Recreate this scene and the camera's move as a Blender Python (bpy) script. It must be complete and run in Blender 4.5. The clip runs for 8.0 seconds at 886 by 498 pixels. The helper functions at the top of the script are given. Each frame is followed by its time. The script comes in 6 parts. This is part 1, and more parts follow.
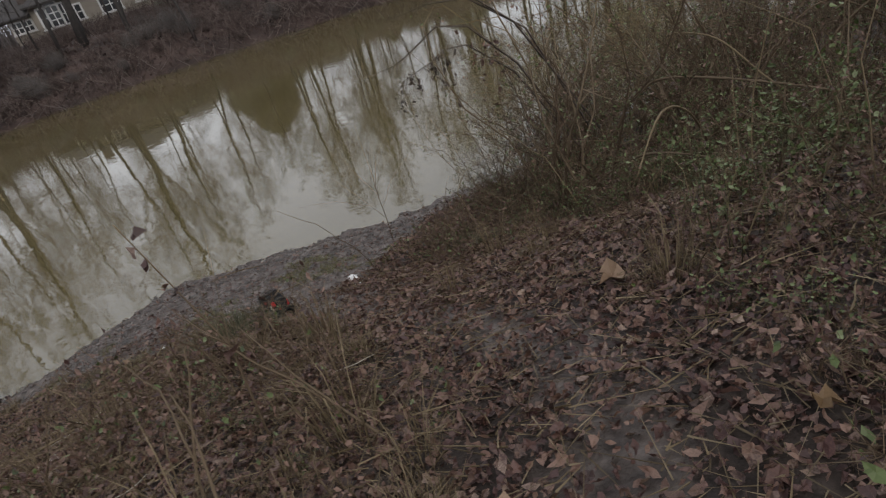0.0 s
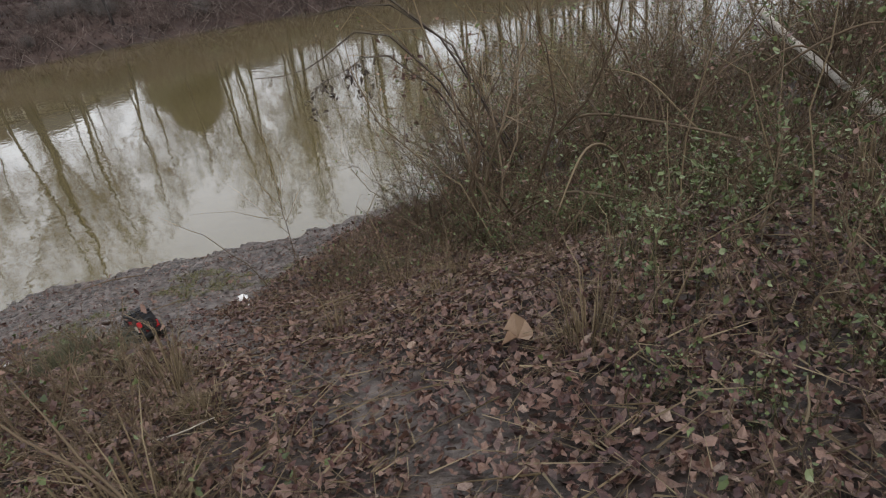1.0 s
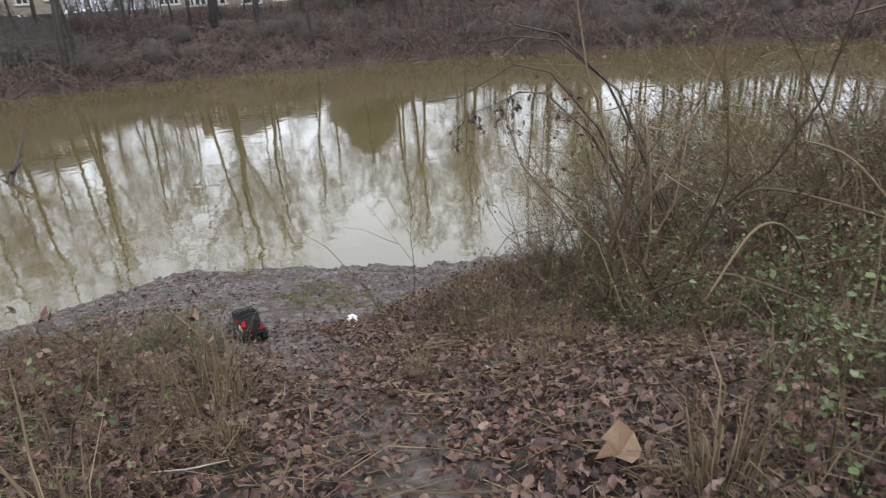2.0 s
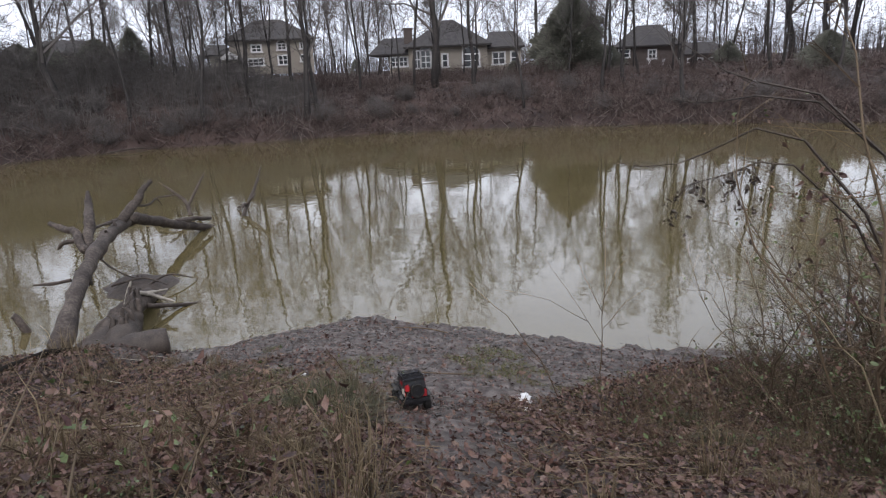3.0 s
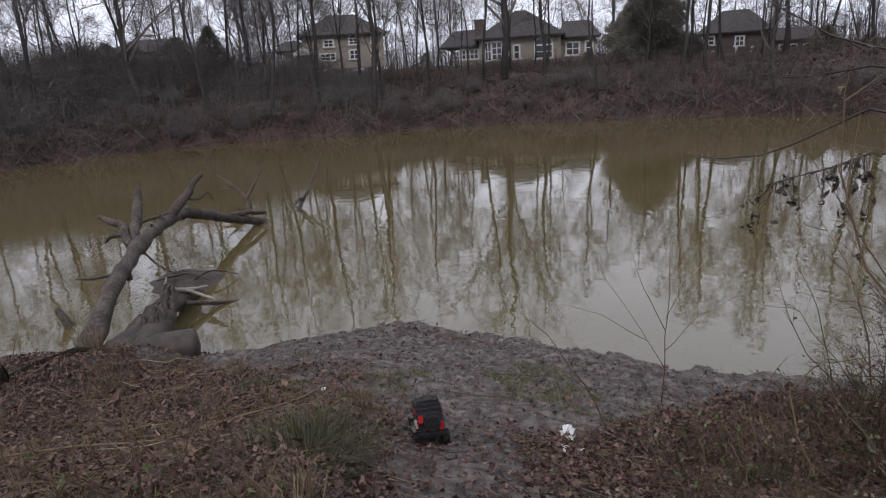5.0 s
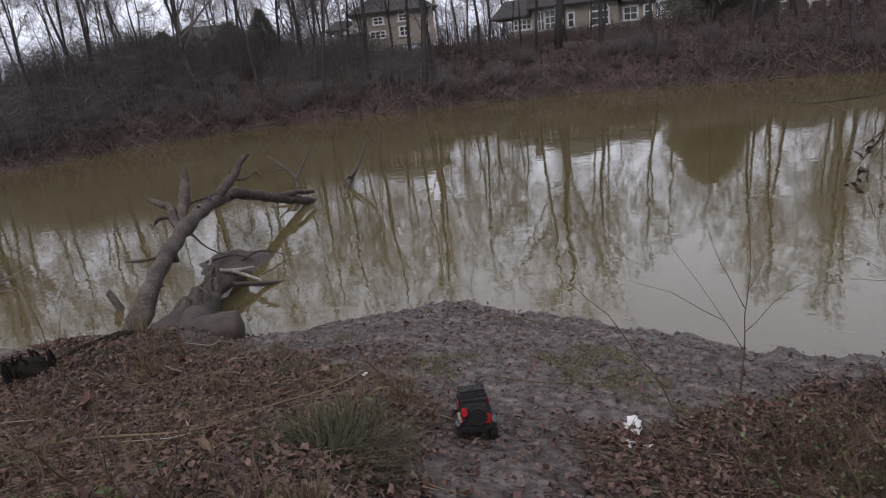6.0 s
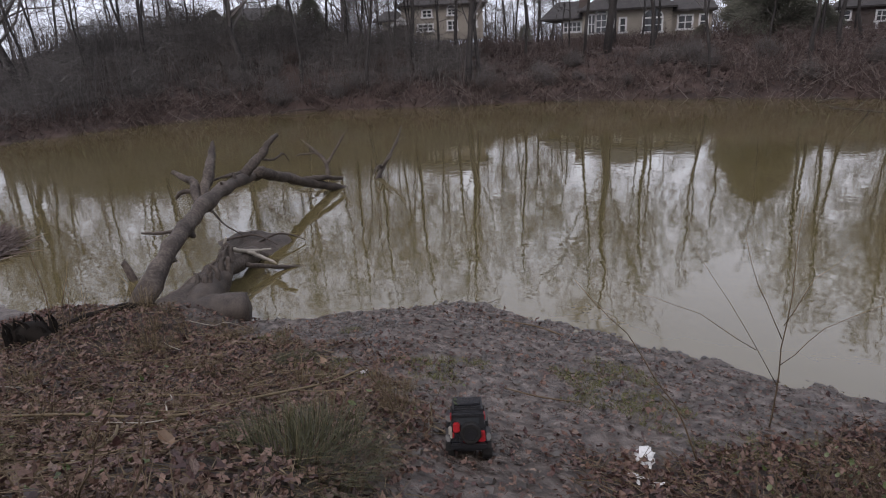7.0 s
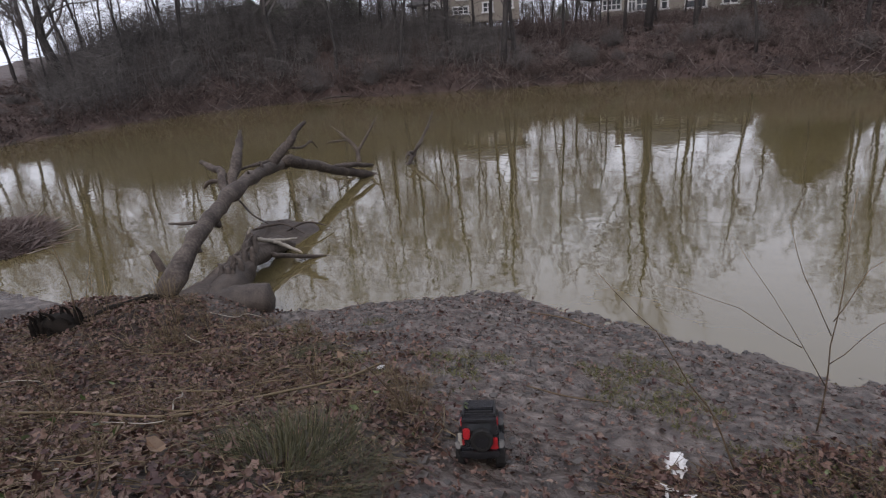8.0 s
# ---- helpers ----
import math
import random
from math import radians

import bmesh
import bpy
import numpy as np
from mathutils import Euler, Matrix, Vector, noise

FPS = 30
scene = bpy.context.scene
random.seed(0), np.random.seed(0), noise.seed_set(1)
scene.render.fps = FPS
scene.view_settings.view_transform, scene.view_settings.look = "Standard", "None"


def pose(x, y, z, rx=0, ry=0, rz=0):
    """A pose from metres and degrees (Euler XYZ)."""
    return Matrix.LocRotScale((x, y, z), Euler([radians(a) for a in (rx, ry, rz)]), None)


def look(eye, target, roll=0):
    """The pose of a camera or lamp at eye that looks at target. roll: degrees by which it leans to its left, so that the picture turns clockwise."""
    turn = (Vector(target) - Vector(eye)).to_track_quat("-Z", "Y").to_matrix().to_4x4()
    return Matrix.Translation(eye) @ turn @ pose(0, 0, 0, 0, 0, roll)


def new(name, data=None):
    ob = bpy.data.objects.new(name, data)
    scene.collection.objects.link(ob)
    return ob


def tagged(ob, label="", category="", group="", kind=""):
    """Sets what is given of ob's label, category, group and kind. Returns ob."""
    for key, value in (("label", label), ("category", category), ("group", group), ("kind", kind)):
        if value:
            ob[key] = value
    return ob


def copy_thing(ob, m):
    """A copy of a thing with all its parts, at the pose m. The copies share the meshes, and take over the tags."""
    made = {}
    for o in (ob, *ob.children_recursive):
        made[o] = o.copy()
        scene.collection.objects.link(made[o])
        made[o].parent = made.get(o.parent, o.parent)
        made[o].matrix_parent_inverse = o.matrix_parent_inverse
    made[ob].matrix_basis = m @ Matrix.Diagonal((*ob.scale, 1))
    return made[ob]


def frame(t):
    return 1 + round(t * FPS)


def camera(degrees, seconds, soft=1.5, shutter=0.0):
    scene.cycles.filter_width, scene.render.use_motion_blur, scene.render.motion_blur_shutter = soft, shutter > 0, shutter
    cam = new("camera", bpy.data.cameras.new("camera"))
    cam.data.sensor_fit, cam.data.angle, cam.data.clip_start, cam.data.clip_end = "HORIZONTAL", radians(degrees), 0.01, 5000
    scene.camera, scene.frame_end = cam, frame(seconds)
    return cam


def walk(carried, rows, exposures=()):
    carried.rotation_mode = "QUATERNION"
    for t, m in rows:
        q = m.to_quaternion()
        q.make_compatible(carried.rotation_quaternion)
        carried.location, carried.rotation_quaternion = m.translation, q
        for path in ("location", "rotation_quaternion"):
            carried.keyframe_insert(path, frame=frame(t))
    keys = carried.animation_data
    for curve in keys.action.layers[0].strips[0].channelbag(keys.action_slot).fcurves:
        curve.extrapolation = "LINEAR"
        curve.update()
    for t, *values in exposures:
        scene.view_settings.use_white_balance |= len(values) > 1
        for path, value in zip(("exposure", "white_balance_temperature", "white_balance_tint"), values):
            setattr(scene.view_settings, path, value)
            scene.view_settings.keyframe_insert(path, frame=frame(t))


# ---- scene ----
cam = camera(71.7, 8.0, soft=1.1, shutter=0.12)
PATH = [
    (0, (0.490, 4.137, 3.884), (0.101, 5.853, 2.934), -17.0),
    (0.5, (0.554, 4.422, 3.708), (0.372, 6.115, 2.659), -11.5),
    (1, (0.574, 4.646, 3.680), (0.444, 6.403, 2.734), -8.5),
    (1.4, (0.642, 4.855, 3.560), (0.511, 6.611, 2.611), -12.6),
    (1.5, (0.657, 4.890, 3.550), (0.510, 6.650, 2.613), -10.6),
    (2, (0.657, 5.104, 3.481), (0.082, 6.856, 2.706), -3.6),
    (2.2, (0.618, 5.180, 3.447), (-0.086, 6.901, 2.710), -2.6),
    (3.3, (0.379, 5.78, 3.361), (-0.825, 7.287, 2.833), -3.4),
    (3.5, (0.37, 5.862, 3.35), (-0.846, 7.346, 2.787), -4.4),
    (4, (0.326, 6.077, 3.265), (-1.044, 7.452, 2.78), -2.6),
    (4.2, (0.367, 6.146, 3.273), (-0.999, 7.501, 2.728), -2.0),
    (5.3, (0.149, 6.535, 3.155), (-1.16, 7.936, 2.585), -4.0),
    (5.5, (0.096, 6.622, 3.08), (-1.275, 7.951, 2.485), -3.8),
    (6, (-0.028, 6.79, 3.047), (-1.462, 8.039, 2.427), -6.4),
    (6.5, (-0.045, 6.916, 2.997), (-1.444, 8.201, 2.373), -3.7),
    (7, (-0.175, 7.105, 2.927), (-1.674, 8.274, 2.307), -2.6),
    (7.5, (-0.219, 7.185, 2.86), (-1.66, 8.399, 2.19), -1.9),
    (8, (-0.274, 7.378, 2.878), (-1.839, 8.435, 2.22), -4.3),
]
EXPOSURES = [(0, 0.1, 7250, 14), (0.5, 0.36, 7250, 14), (1.0, 0.62, 7250, 14), (1.4, 0.87, 7200, 13), (2.2, 1.1, 6900, 13), (3.3, 0.46, 6750, 17), (4.2, 0.35, 6750, 17), (5.5, 0.19, 6900, 20), (8, 0.31, 6900, 20)]
walk(cam, [(t, look(eye, target, roll)) for t, eye, target, roll in PATH], EXPOSURES)
# ---------------------------------------------------------------- world and light
world = bpy.data.worlds.new("world")
scene.world = world
world.use_nodes = True
wn, wl = world.node_tree.nodes, world.node_tree.links
sky = wn.new("ShaderNodeTexSky")
sky.sky_type, sky.sun_disc = "NISHITA", False
sky.sun_elevation, sky.sun_rotation = radians(48), radians(150)
sky.air_density, sky.dust_density = 1.0, 4.0
grey = wn.new("ShaderNodeHueSaturation")
grey.inputs["Saturation"].default_value = 0.25
cloud = wn.new("ShaderNodeMix")
cloud.data_type = "RGBA"
cloud.inputs["Factor"].default_value = 0.7
cloud.inputs[7].default_value = (7.65, 8.85, 10.55, 1)
wl.new(sky.outputs[0], grey.inputs["Color"])
wl.new(grey.outputs[0], cloud.inputs[6])
wl.new(cloud.outputs[2], wn["Background"].inputs["Color"])
wn["Background"].inputs["Strength"].default_value = 0.14

sun = new("sun", bpy.data.lights.new("sun", "SUN"))
sun.data.energy, sun.data.angle, sun.data.color = 0.6, radians(30), (1, 0.97, 0.93)
sun.matrix_world = pose(0, 0, 30, 42, 0, 30)


# ---------------------------------------------------------------- materials
def material(name, colours, scale=6.0, rough=0.8, bump=0.3, detail=6.0, island=False, per_object=False, fine=8.0, bump_dist=0.01, spec=0.3, stretch=(1, 1, 1), albedo_scale=0.82):
    """Two scales of noise mixed into a ramp of colours; island or per_object adds the piece's own shade. The last
    factor darkens every colour alike, wet or dry, to balance it against the sky's brightness.
    """
    m = bpy.data.materials.new(name)
    m.use_nodes = True
    n, l = m.node_tree.nodes, m.node_tree.links
    b = n["Principled BSDF"]
    tc, mp = n.new("ShaderNodeTexCoord"), n.new("ShaderNodeMapping")
    mp.inputs["Scale"].default_value = stretch
    l.new(tc.outputs["Object"], mp.inputs["Vector"])
    a, f = n.new("ShaderNodeTexNoise"), n.new("ShaderNodeTexNoise")
    a.inputs["Scale"].default_value, a.inputs["Detail"].default_value = scale, detail
    f.inputs["Scale"].default_value, f.inputs["Detail"].default_value = scale * fine, 4
    for tex in (a, f):
        l.new(mp.outputs[0], tex.inputs["Vector"])
    mix = n.new("ShaderNodeMath")
    mix.operation = "MULTIPLY_ADD"
    mix.inputs[1].default_value = 0.45
    l.new(f.outputs["Fac"], mix.inputs[0])
    half = n.new("ShaderNodeMath")
    half.operation = "MULTIPLY"
    half.inputs[1].default_value = 0.55
    l.new(a.outputs["Fac"], half.inputs[0])
    l.new(half.outputs[0], mix.inputs[2])
    source = mix.outputs[0]
    if island or per_object:
        info = n.new("ShaderNodeNewGeometry" if island else "ShaderNodeObjectInfo")
        blend = n.new("ShaderNodeMath")
        blend.operation = "MULTIPLY_ADD"
        blend.inputs[1].default_value = 0.75
        l.new(info.outputs["Random Per Island" if island else "Random"], blend.inputs[0])
        low = n.new("ShaderNodeMath")
        low.operation = "MULTIPLY"
        low.inputs[1].default_value = 0.3
        l.new(mix.outputs[0], low.inputs[0])
        l.new(low.outputs[0], blend.inputs[2])
        source = blend.outputs[0]
    ramp = n.new("ShaderNodeValToRGB")
    lo, hi = (0.05, 0.95) if (island or per_object) else (0.32, 0.68)
    while len(ramp.color_ramp.elements) < len(colours):
        ramp.color_ramp.elements.new(0.5)
    for i, c in enumerate(colours):
        e = ramp.color_ramp.elements[i]
        e.position, e.color = lo + (hi - lo) * i / max(1, len(colours) - 1), (*(v * albedo_scale for v in c), 1)
    l.new(source, ramp.inputs["Fac"])
    l.new(ramp.outputs["Color"], b.inputs["Base Color"])
    b.inputs["Roughness"].default_value = rough
    b.inputs["Specular IOR Level"].default_value = spec
    if bump:
        bp = n.new("ShaderNodeBump")
        bp.inputs["Strength"].default_value, bp.inputs["Distance"].default_value = bump, bump_dist
        l.new(mix.outputs[0], bp.inputs["Height"])
        l.new(bp.outputs[0], b.inputs["Normal"])
    return m


BARK = material("bark", [(0.02, 0.018, 0.017), (0.043, 0.038, 0.036), (0.08, 0.072, 0.066)], 3, 0.9, 0.6, stretch=(1, 1, 0.2))
TWIG = material("twig", [(0.055, 0.049, 0.046), (0.105, 0.094, 0.088), (0.18, 0.165, 0.155)], 2, 0.9, 0, island=True)
BRUSH = material("brush", [(0.032, 0.02, 0.017), (0.07, 0.047, 0.041), (0.118, 0.087, 0.078), (0.19, 0.165, 0.152)], 2, 0.9, 0, island=True)
NEAR_TWIG = material("near_twig", [(0.042, 0.027, 0.017), (0.09, 0.063, 0.04), (0.175, 0.135, 0.092)], 20, 0.85, 0.2, island=True, spec=0.15)
STRAW = material("straw", [(0.052, 0.037, 0.02), (0.12, 0.088, 0.049), (0.22, 0.172, 0.107)], 20, 0.8, 0, island=True)
LITTER = material("leaf_litter", [(0.016, 0.008, 0.0075), (0.048, 0.021, 0.018), (0.105, 0.052, 0.039), (0.18, 0.107, 0.077), (0.062, 0.026, 0.023), (0.03, 0.015, 0.013), (0.165, 0.1, 0.073), (0.055, 0.025, 0.022), (0.3, 0.22, 0.165)], 25, 0.6, 0.3, island=True, bump_dist=0.003, spec=0.4)
FAR_LITTER = material("far_litter", [(0.02, 0.013, 0.011), (0.05, 0.031, 0.026), (0.085, 0.056, 0.047)], 25, 0.8, 0, island=True)
PALE_LEAF = material("pale_leaf", [(0.16, 0.10, 0.065), (0.24, 0.165, 0.11)], 25, 0.7, 0.3, bump_dist=0.003)
OCHRE_LEAF = material("ochre_leaf", [(0.12, 0.072, 0.035), (0.18, 0.115, 0.06)], 25, 0.7, 0.3, bump_dist=0.003)
GREEN = material("green_leaf", [(0.026, 0.036, 0.012), (0.048, 0.068, 0.02), (0.078, 0.105, 0.032), (0.15, 0.175, 0.095)], 30, 0.5, 0, island=True)
GRASS = material("grass_green", [(0.016, 0.016, 0.006), (0.034, 0.035, 0.013), (0.055, 0.053, 0.021), (0.095, 0.08, 0.04)], 30, 0.6, 0, island=True)
MOSS = material("moss", [(0.05, 0.054, 0.016), (0.105, 0.11, 0.03), (0.16, 0.155, 0.06)], 30, 0.7, 0, island=True)
CONIFER = material("conifer_needles", [(0.10, 0.104, 0.082), (0.155, 0.158, 0.126), (0.22, 0.21, 0.18)], 2, 0.8, 0, island=True)
DEADWOOD = material("dead_wood", [(0.02, 0.015, 0.012), (0.055, 0.042, 0.034), (0.12, 0.097, 0.08)], 3.5, 0.75, 0.55, stretch=(1, 1, 1), bump_dist=0.02)
DARKWOOD = material("dark_wet_wood", [(0.02, 0.015, 0.012), (0.05, 0.038, 0.03), (0.08, 0.062, 0.05)], 8, 0.6, 0.8, bump_dist=0.02)
CHARRED = material("charred_wood", [(0.006, 0.005, 0.004), (0.02, 0.016, 0.013)], 12, 0.95, 0.6, spec=0.1)
PALEWOOD = material("pale_wood", [(0.20, 0.175, 0.145), (0.30, 0.27, 0.225), (0.38, 0.35, 0.30)], 8, 0.75, 0.5)
PAPER = material("white_paper", [(0.45, 0.44, 0.43), (0.64, 0.64, 0.63)], 20, 0.9, 0.2, bump_dist=0.003, albedo_scale=0.95)
STONE = material("stone", [(0.19, 0.16, 0.13), (0.30, 0.26, 0.21)], 18, 0.85, 0.4)
CLOD = material("mud_clod", [(0.02, 0.016, 0.013), (0.04, 0.032, 0.026), (0.085, 0.07, 0.058)], 20, 0.5, 0.5, island=True, spec=0.5)
STUCCO = material("stucco", [(0.29, 0.258, 0.218), (0.37, 0.33, 0.28)], 1.5, 0.9, 0.1)
BRICKWORK = material("house_brick", [(0.09, 0.072, 0.065), (0.13, 0.105, 0.095)], 3, 0.9, 0.2)
SHINGLE = material("roof_shingle", [(0.035, 0.032, 0.032), (0.055, 0.05, 0.048), (0.08, 0.073, 0.07)], 2.5, 0.9, 0.4)
WHITEPAINT = material("white_paint", [(0.66, 0.66, 0.65), (0.78, 0.78, 0.77)], 3, 0.6, 0)
CAR_BLACK = material("car_black", [(0.006, 0.006, 0.007), (0.013, 0.013, 0.016)], 40, 0.34, 0.1, spec=0.5)
CAR_GREY = material("car_slate", [(0.01, 0.011, 0.014), (0.018, 0.019, 0.024)], 40, 0.22, 0.1, spec=0.5)
CAR_RED = material("car_red", [(0.32, 0.008, 0.012), (0.46, 0.014, 0.02)], 40, 0.4, 0.05, spec=0.5)
RUBBER = material("rubber", [(0.006, 0.006, 0.006), (0.016, 0.014, 0.013)], 60, 0.8, 0.3)


def glass(name, colour):
    m = bpy.data.materials.new(name)
    m.use_nodes = True
    b = m.node_tree.nodes["Principled BSDF"]
    b.inputs["Base Color"].default_value, b.inputs["Roughness"].default_value = (*colour, 1), 0.06
    return m


PANE = glass("window_glass", (0.03, 0.033, 0.036))


def ground_material():
    """Soil under litter, wet mud by the water and along the trail, red-brown litter on the far bank."""
    m = material("ground", [(0.016, 0.011, 0.009), (0.034, 0.024, 0.019), (0.065, 0.048, 0.039)], 5, 0.85, 0.9, bump_dist=0.03)
    n, l = m.node_tree.nodes, m.node_tree.links
    b = n["Principled BSDF"]
    soil = b.inputs["Base Color"].links[0].from_socket
    wet = n.new("ShaderNodeAttribute")
    wet.attribute_name = "wet"
    far = n.new("ShaderNodeAttribute")
    far.attribute_name = "far"
    tc = n.new("ShaderNodeTexCoord")
    tex = n.new("ShaderNodeTexNoise")
    tex.inputs["Scale"].default_value, tex.inputs["Detail"].default_value = 10, 9
    l.new(tc.outputs["Object"], tex.inputs["Vector"])
    mud = n.new("ShaderNodeValToRGB")
    mud.color_ramp.elements.new(0.5)
    for e, (at_, c) in zip(mud.color_ramp.elements, ((0.36, (0.033, 0.026, 0.023)), (0.5, (0.073, 0.059, 0.051)), (0.66, (0.142, 0.118, 0.105)))):
        e.position, e.color = at_, (*c, 1)
    l.new(tex.outputs["Fac"], mud.inputs["Fac"])
    red = n.new("ShaderNodeValToRGB")
    red.color_ramp.elements[0].position, red.color_ramp.elements[0].color = 0.35, (0.022, 0.015, 0.013, 1)
    red.color_ramp.elements[1].position, red.color_ramp.elements[1].color = 0.68, (0.068, 0.044, 0.037, 1)
    big = n.new("ShaderNodeTexNoise")
    big.inputs["Scale"].default_value, big.inputs["Detail"].default_value = 0.7, 9
    l.new(tc.outputs["Object"], big.inputs["Vector"])
    l.new(big.outputs["Fac"], red.inputs["Fac"])
    one, two = n.new("ShaderNodeMix"), n.new("ShaderNodeMix")
    one.data_type = two.data_type = "RGBA"
    l.new(wet.outputs["Fac"], one.inputs["Factor"])
    l.new(soil, one.inputs[6])
    l.new(mud.outputs[0], one.inputs[7])
    l.new(far.outputs["Fac"], two.inputs["Factor"])
    l.new(one.outputs[2], two.inputs[6])
    l.new(red.outputs[0], two.inputs[7])
    l.new(two.outputs[2], b.inputs["Base Color"])
    shine = n.new("ShaderNodeMapRange")
    shine.inputs["From Min"].default_value, shine.inputs["From Max"].default_value = 0.0, 1.0
    shine.inputs["To Min"].default_value, shine.inputs["To Max"].default_value = 0.85, 0.43
    l.new(wet.outputs["Fac"], shine.inputs["Value"])
    pool = n.new("ShaderNodeTexNoise")
    pool.inputs["Scale"].default_value, pool.inputs["Detail"].default_value = 2.3, 5
    l.new(tc.outputs["Object"], pool.inputs["Vector"])
    wetter = n.new("ShaderNodeMapRange")
    wetter.inputs["From Min"].default_value, wetter.inputs["From Max"].default_value = 0.42, 0.66
    wetter.inputs["To Min"].default_value, wetter.inputs["To Max"].default_value = 0.0, 0.28
    l.new(pool.outputs["Fac"], wetter.inputs["Value"])
    less = n.new("ShaderNodeMath")
    less.operation = "SUBTRACT"
    l.new(shine.outputs[0], less.inputs[0])
    l.new(wetter.outputs[0], less.inputs[1])
    l.new(less.outputs[0], b.inputs["Roughness"])
    return m


def water_material():
    m = bpy.data.materials.new("muddy_water")
    m.use_nodes = True
    n, l = m.node_tree.nodes, m.node_tree.links
    b = n["Principled BSDF"]
    tc, mp, tex, slow = (n.new("ShaderNode" + k) for k in ("TexCoord", "Mapping", "TexNoise", "TexNoise"))
    mp.inputs["Scale"].default_value = (1.0, 1.0, 1.0)
    mp.inputs["Rotation"].default_value = (0, 0, radians(42))
    l.new(tc.outputs["Object"], mp.inputs["Vector"])
    tex.inputs["Scale"].default_value, tex.inputs["Detail"].default_value = 3.2, 2
    slow.inputs["Scale"].default_value, slow.inputs["Detail"].default_value = 0.35, 3
    l.new(mp.outputs[0], tex.inputs["Vector"])
    l.new(mp.outputs[0], slow.inputs["Vector"])
    bp = n.new("ShaderNodeBump")
    bp.inputs["Strength"].default_value, bp.inputs["Distance"].default_value = 0.12, 0.02
    l.new(tex.outputs["Fac"], bp.inputs["Height"])
    l.new(bp.outputs[0], b.inputs["Normal"])
    ramp = n.new("ShaderNodeValToRGB")
    ramp.color_ramp.elements[0].position, ramp.color_ramp.elements[0].color = 0.3, (0.076, 0.06, 0.027, 1)
    ramp.color_ramp.elements[1].position, ramp.color_ramp.elements[1].color = 0.7, (0.095, 0.076, 0.037, 1)
    l.new(slow.outputs["Fac"], ramp.inputs["Fac"])
    l.new(ramp.outputs[0], b.inputs["Base Color"])
    b.inputs["Roughness"].default_value, b.inputs["IOR"].default_value = 0.03, 1.72
    return m


# ---------------------------------------------------------------- mesh helpers
class Bag:
    """Points and faces of one mesh in the making."""

    def __init__(self):
        self.v, self.f, self.n = [], [], 0

    def add(self, verts, faces):
        verts = np.asarray(verts, float)
        self.v.append(verts)
        self.f.extend([tuple(int(i) + self.n for i in f) for f in faces])
        self.n += len(verts)

    def many(self, verts, faces):
        """verts (k, p, 3): k alike pieces of p points; faces of one piece."""
        k, p, _ = verts.shape
        self.v.append(verts.reshape(-1, 3))
        fc = np.asarray(faces)
        allf = (fc[None] + (np.arange(k) * p)[:, None, None] + self.n).reshape(-1, fc.shape[1])
        self.f.extend(map(tuple, allf.tolist()))
        self.n += k * p

    def mesh(self, name, mat, smooth=False):
        me = bpy.data.meshes.new(name)
        me.from_pydata(np.concatenate(self.v).tolist() if self.v else [], [], self.f)
        me.materials.append(mat)
        if smooth:
            me.polygons.foreach_set("use_smooth", [True] * len(me.polygons))
        me.update()
        return me


def part(name, shape, mat, parent=None, label="", smooth=False, kind=""):
    """One mesh object from a Bag or a bmesh, under its thing or part."""
    if isinstance(shape, Bag):
        me = shape.mesh(name, mat, smooth)
    else:
        me = bpy.data.meshes.new(name)
        shape.to_mesh(me)
        shape.free()
        me.materials.append(mat)
    ob = new(name, me)
    if kind:
        tagged(ob, kind=kind)
    if parent:
        ob.parent = parent
    if label:
        tagged(ob, label)
    return ob


def tube(bag, pts, radii, sides=5, cap=True):
    pts = [Vector(p) for p in pts]
    verts, faces = [], []
    side = None
    for i, p in enumerate(pts):
        d = (pts[min(i + 1, len(pts) - 1)] - pts[max(i - 1, 0)])
        d = d.normalized() if d.length > 1e-9 else Vector((0, 0, 1))
        ref = side if side is not None else (Vector((1, 0, 0)) if abs(d.x) < 0.8 else Vector((0, 1, 0)))
        a = (ref - d * ref.dot(d)).normalized()
        side = a
        c = d.cross(a)
        for k in range(sides):
            w = 2 * math.pi * k / sides
            verts.append(p + (a * math.cos(w) + c * math.sin(w)) * radii[i])
    for i in range(len(pts) - 1):
        for k in range(sides):
            q = (k + 1) % sides
            faces.append((i * sides + k, i * sides + q, (i + 1) * sides + q, (i + 1) * sides + k))
    if cap:
        faces.append(tuple(reversed(range(sides))))
        faces.append(tuple(range((len(pts) - 1) * sides, len(pts) * sides)))
    bag.add([tuple(v) for v in verts], faces)


def spikes(bag, base, tip, r):
    """Thin three-sided spikes from base to tip, all arrays."""
    base, tip = np.asarray(base, float), np.asarray(tip, float)
    d = tip - base
    d /= np.maximum(np.linalg.norm(d, axis=1, keepdims=True), 1e-6)
    ref = np.where(np.abs(d[:, 2:3]) < 0.9, np.array([[0, 0, 1.0]]), np.array([[1.0, 0, 0]]))
    a = np.cross(d, ref)
    a /= np.maximum(np.linalg.norm(a, axis=1, keepdims=True), 1e-6)
    c = np.cross(d, a)
    r = np.asarray(r).reshape(-1, 1)
    ring = [base + (a * math.cos(w) + c * math.sin(w)) * r for w in (0, 2.094, 4.189)]
    bag.many(np.stack(ring + [tip], 1), [(0, 1, 3), (1, 2, 3), (2, 0, 3)])


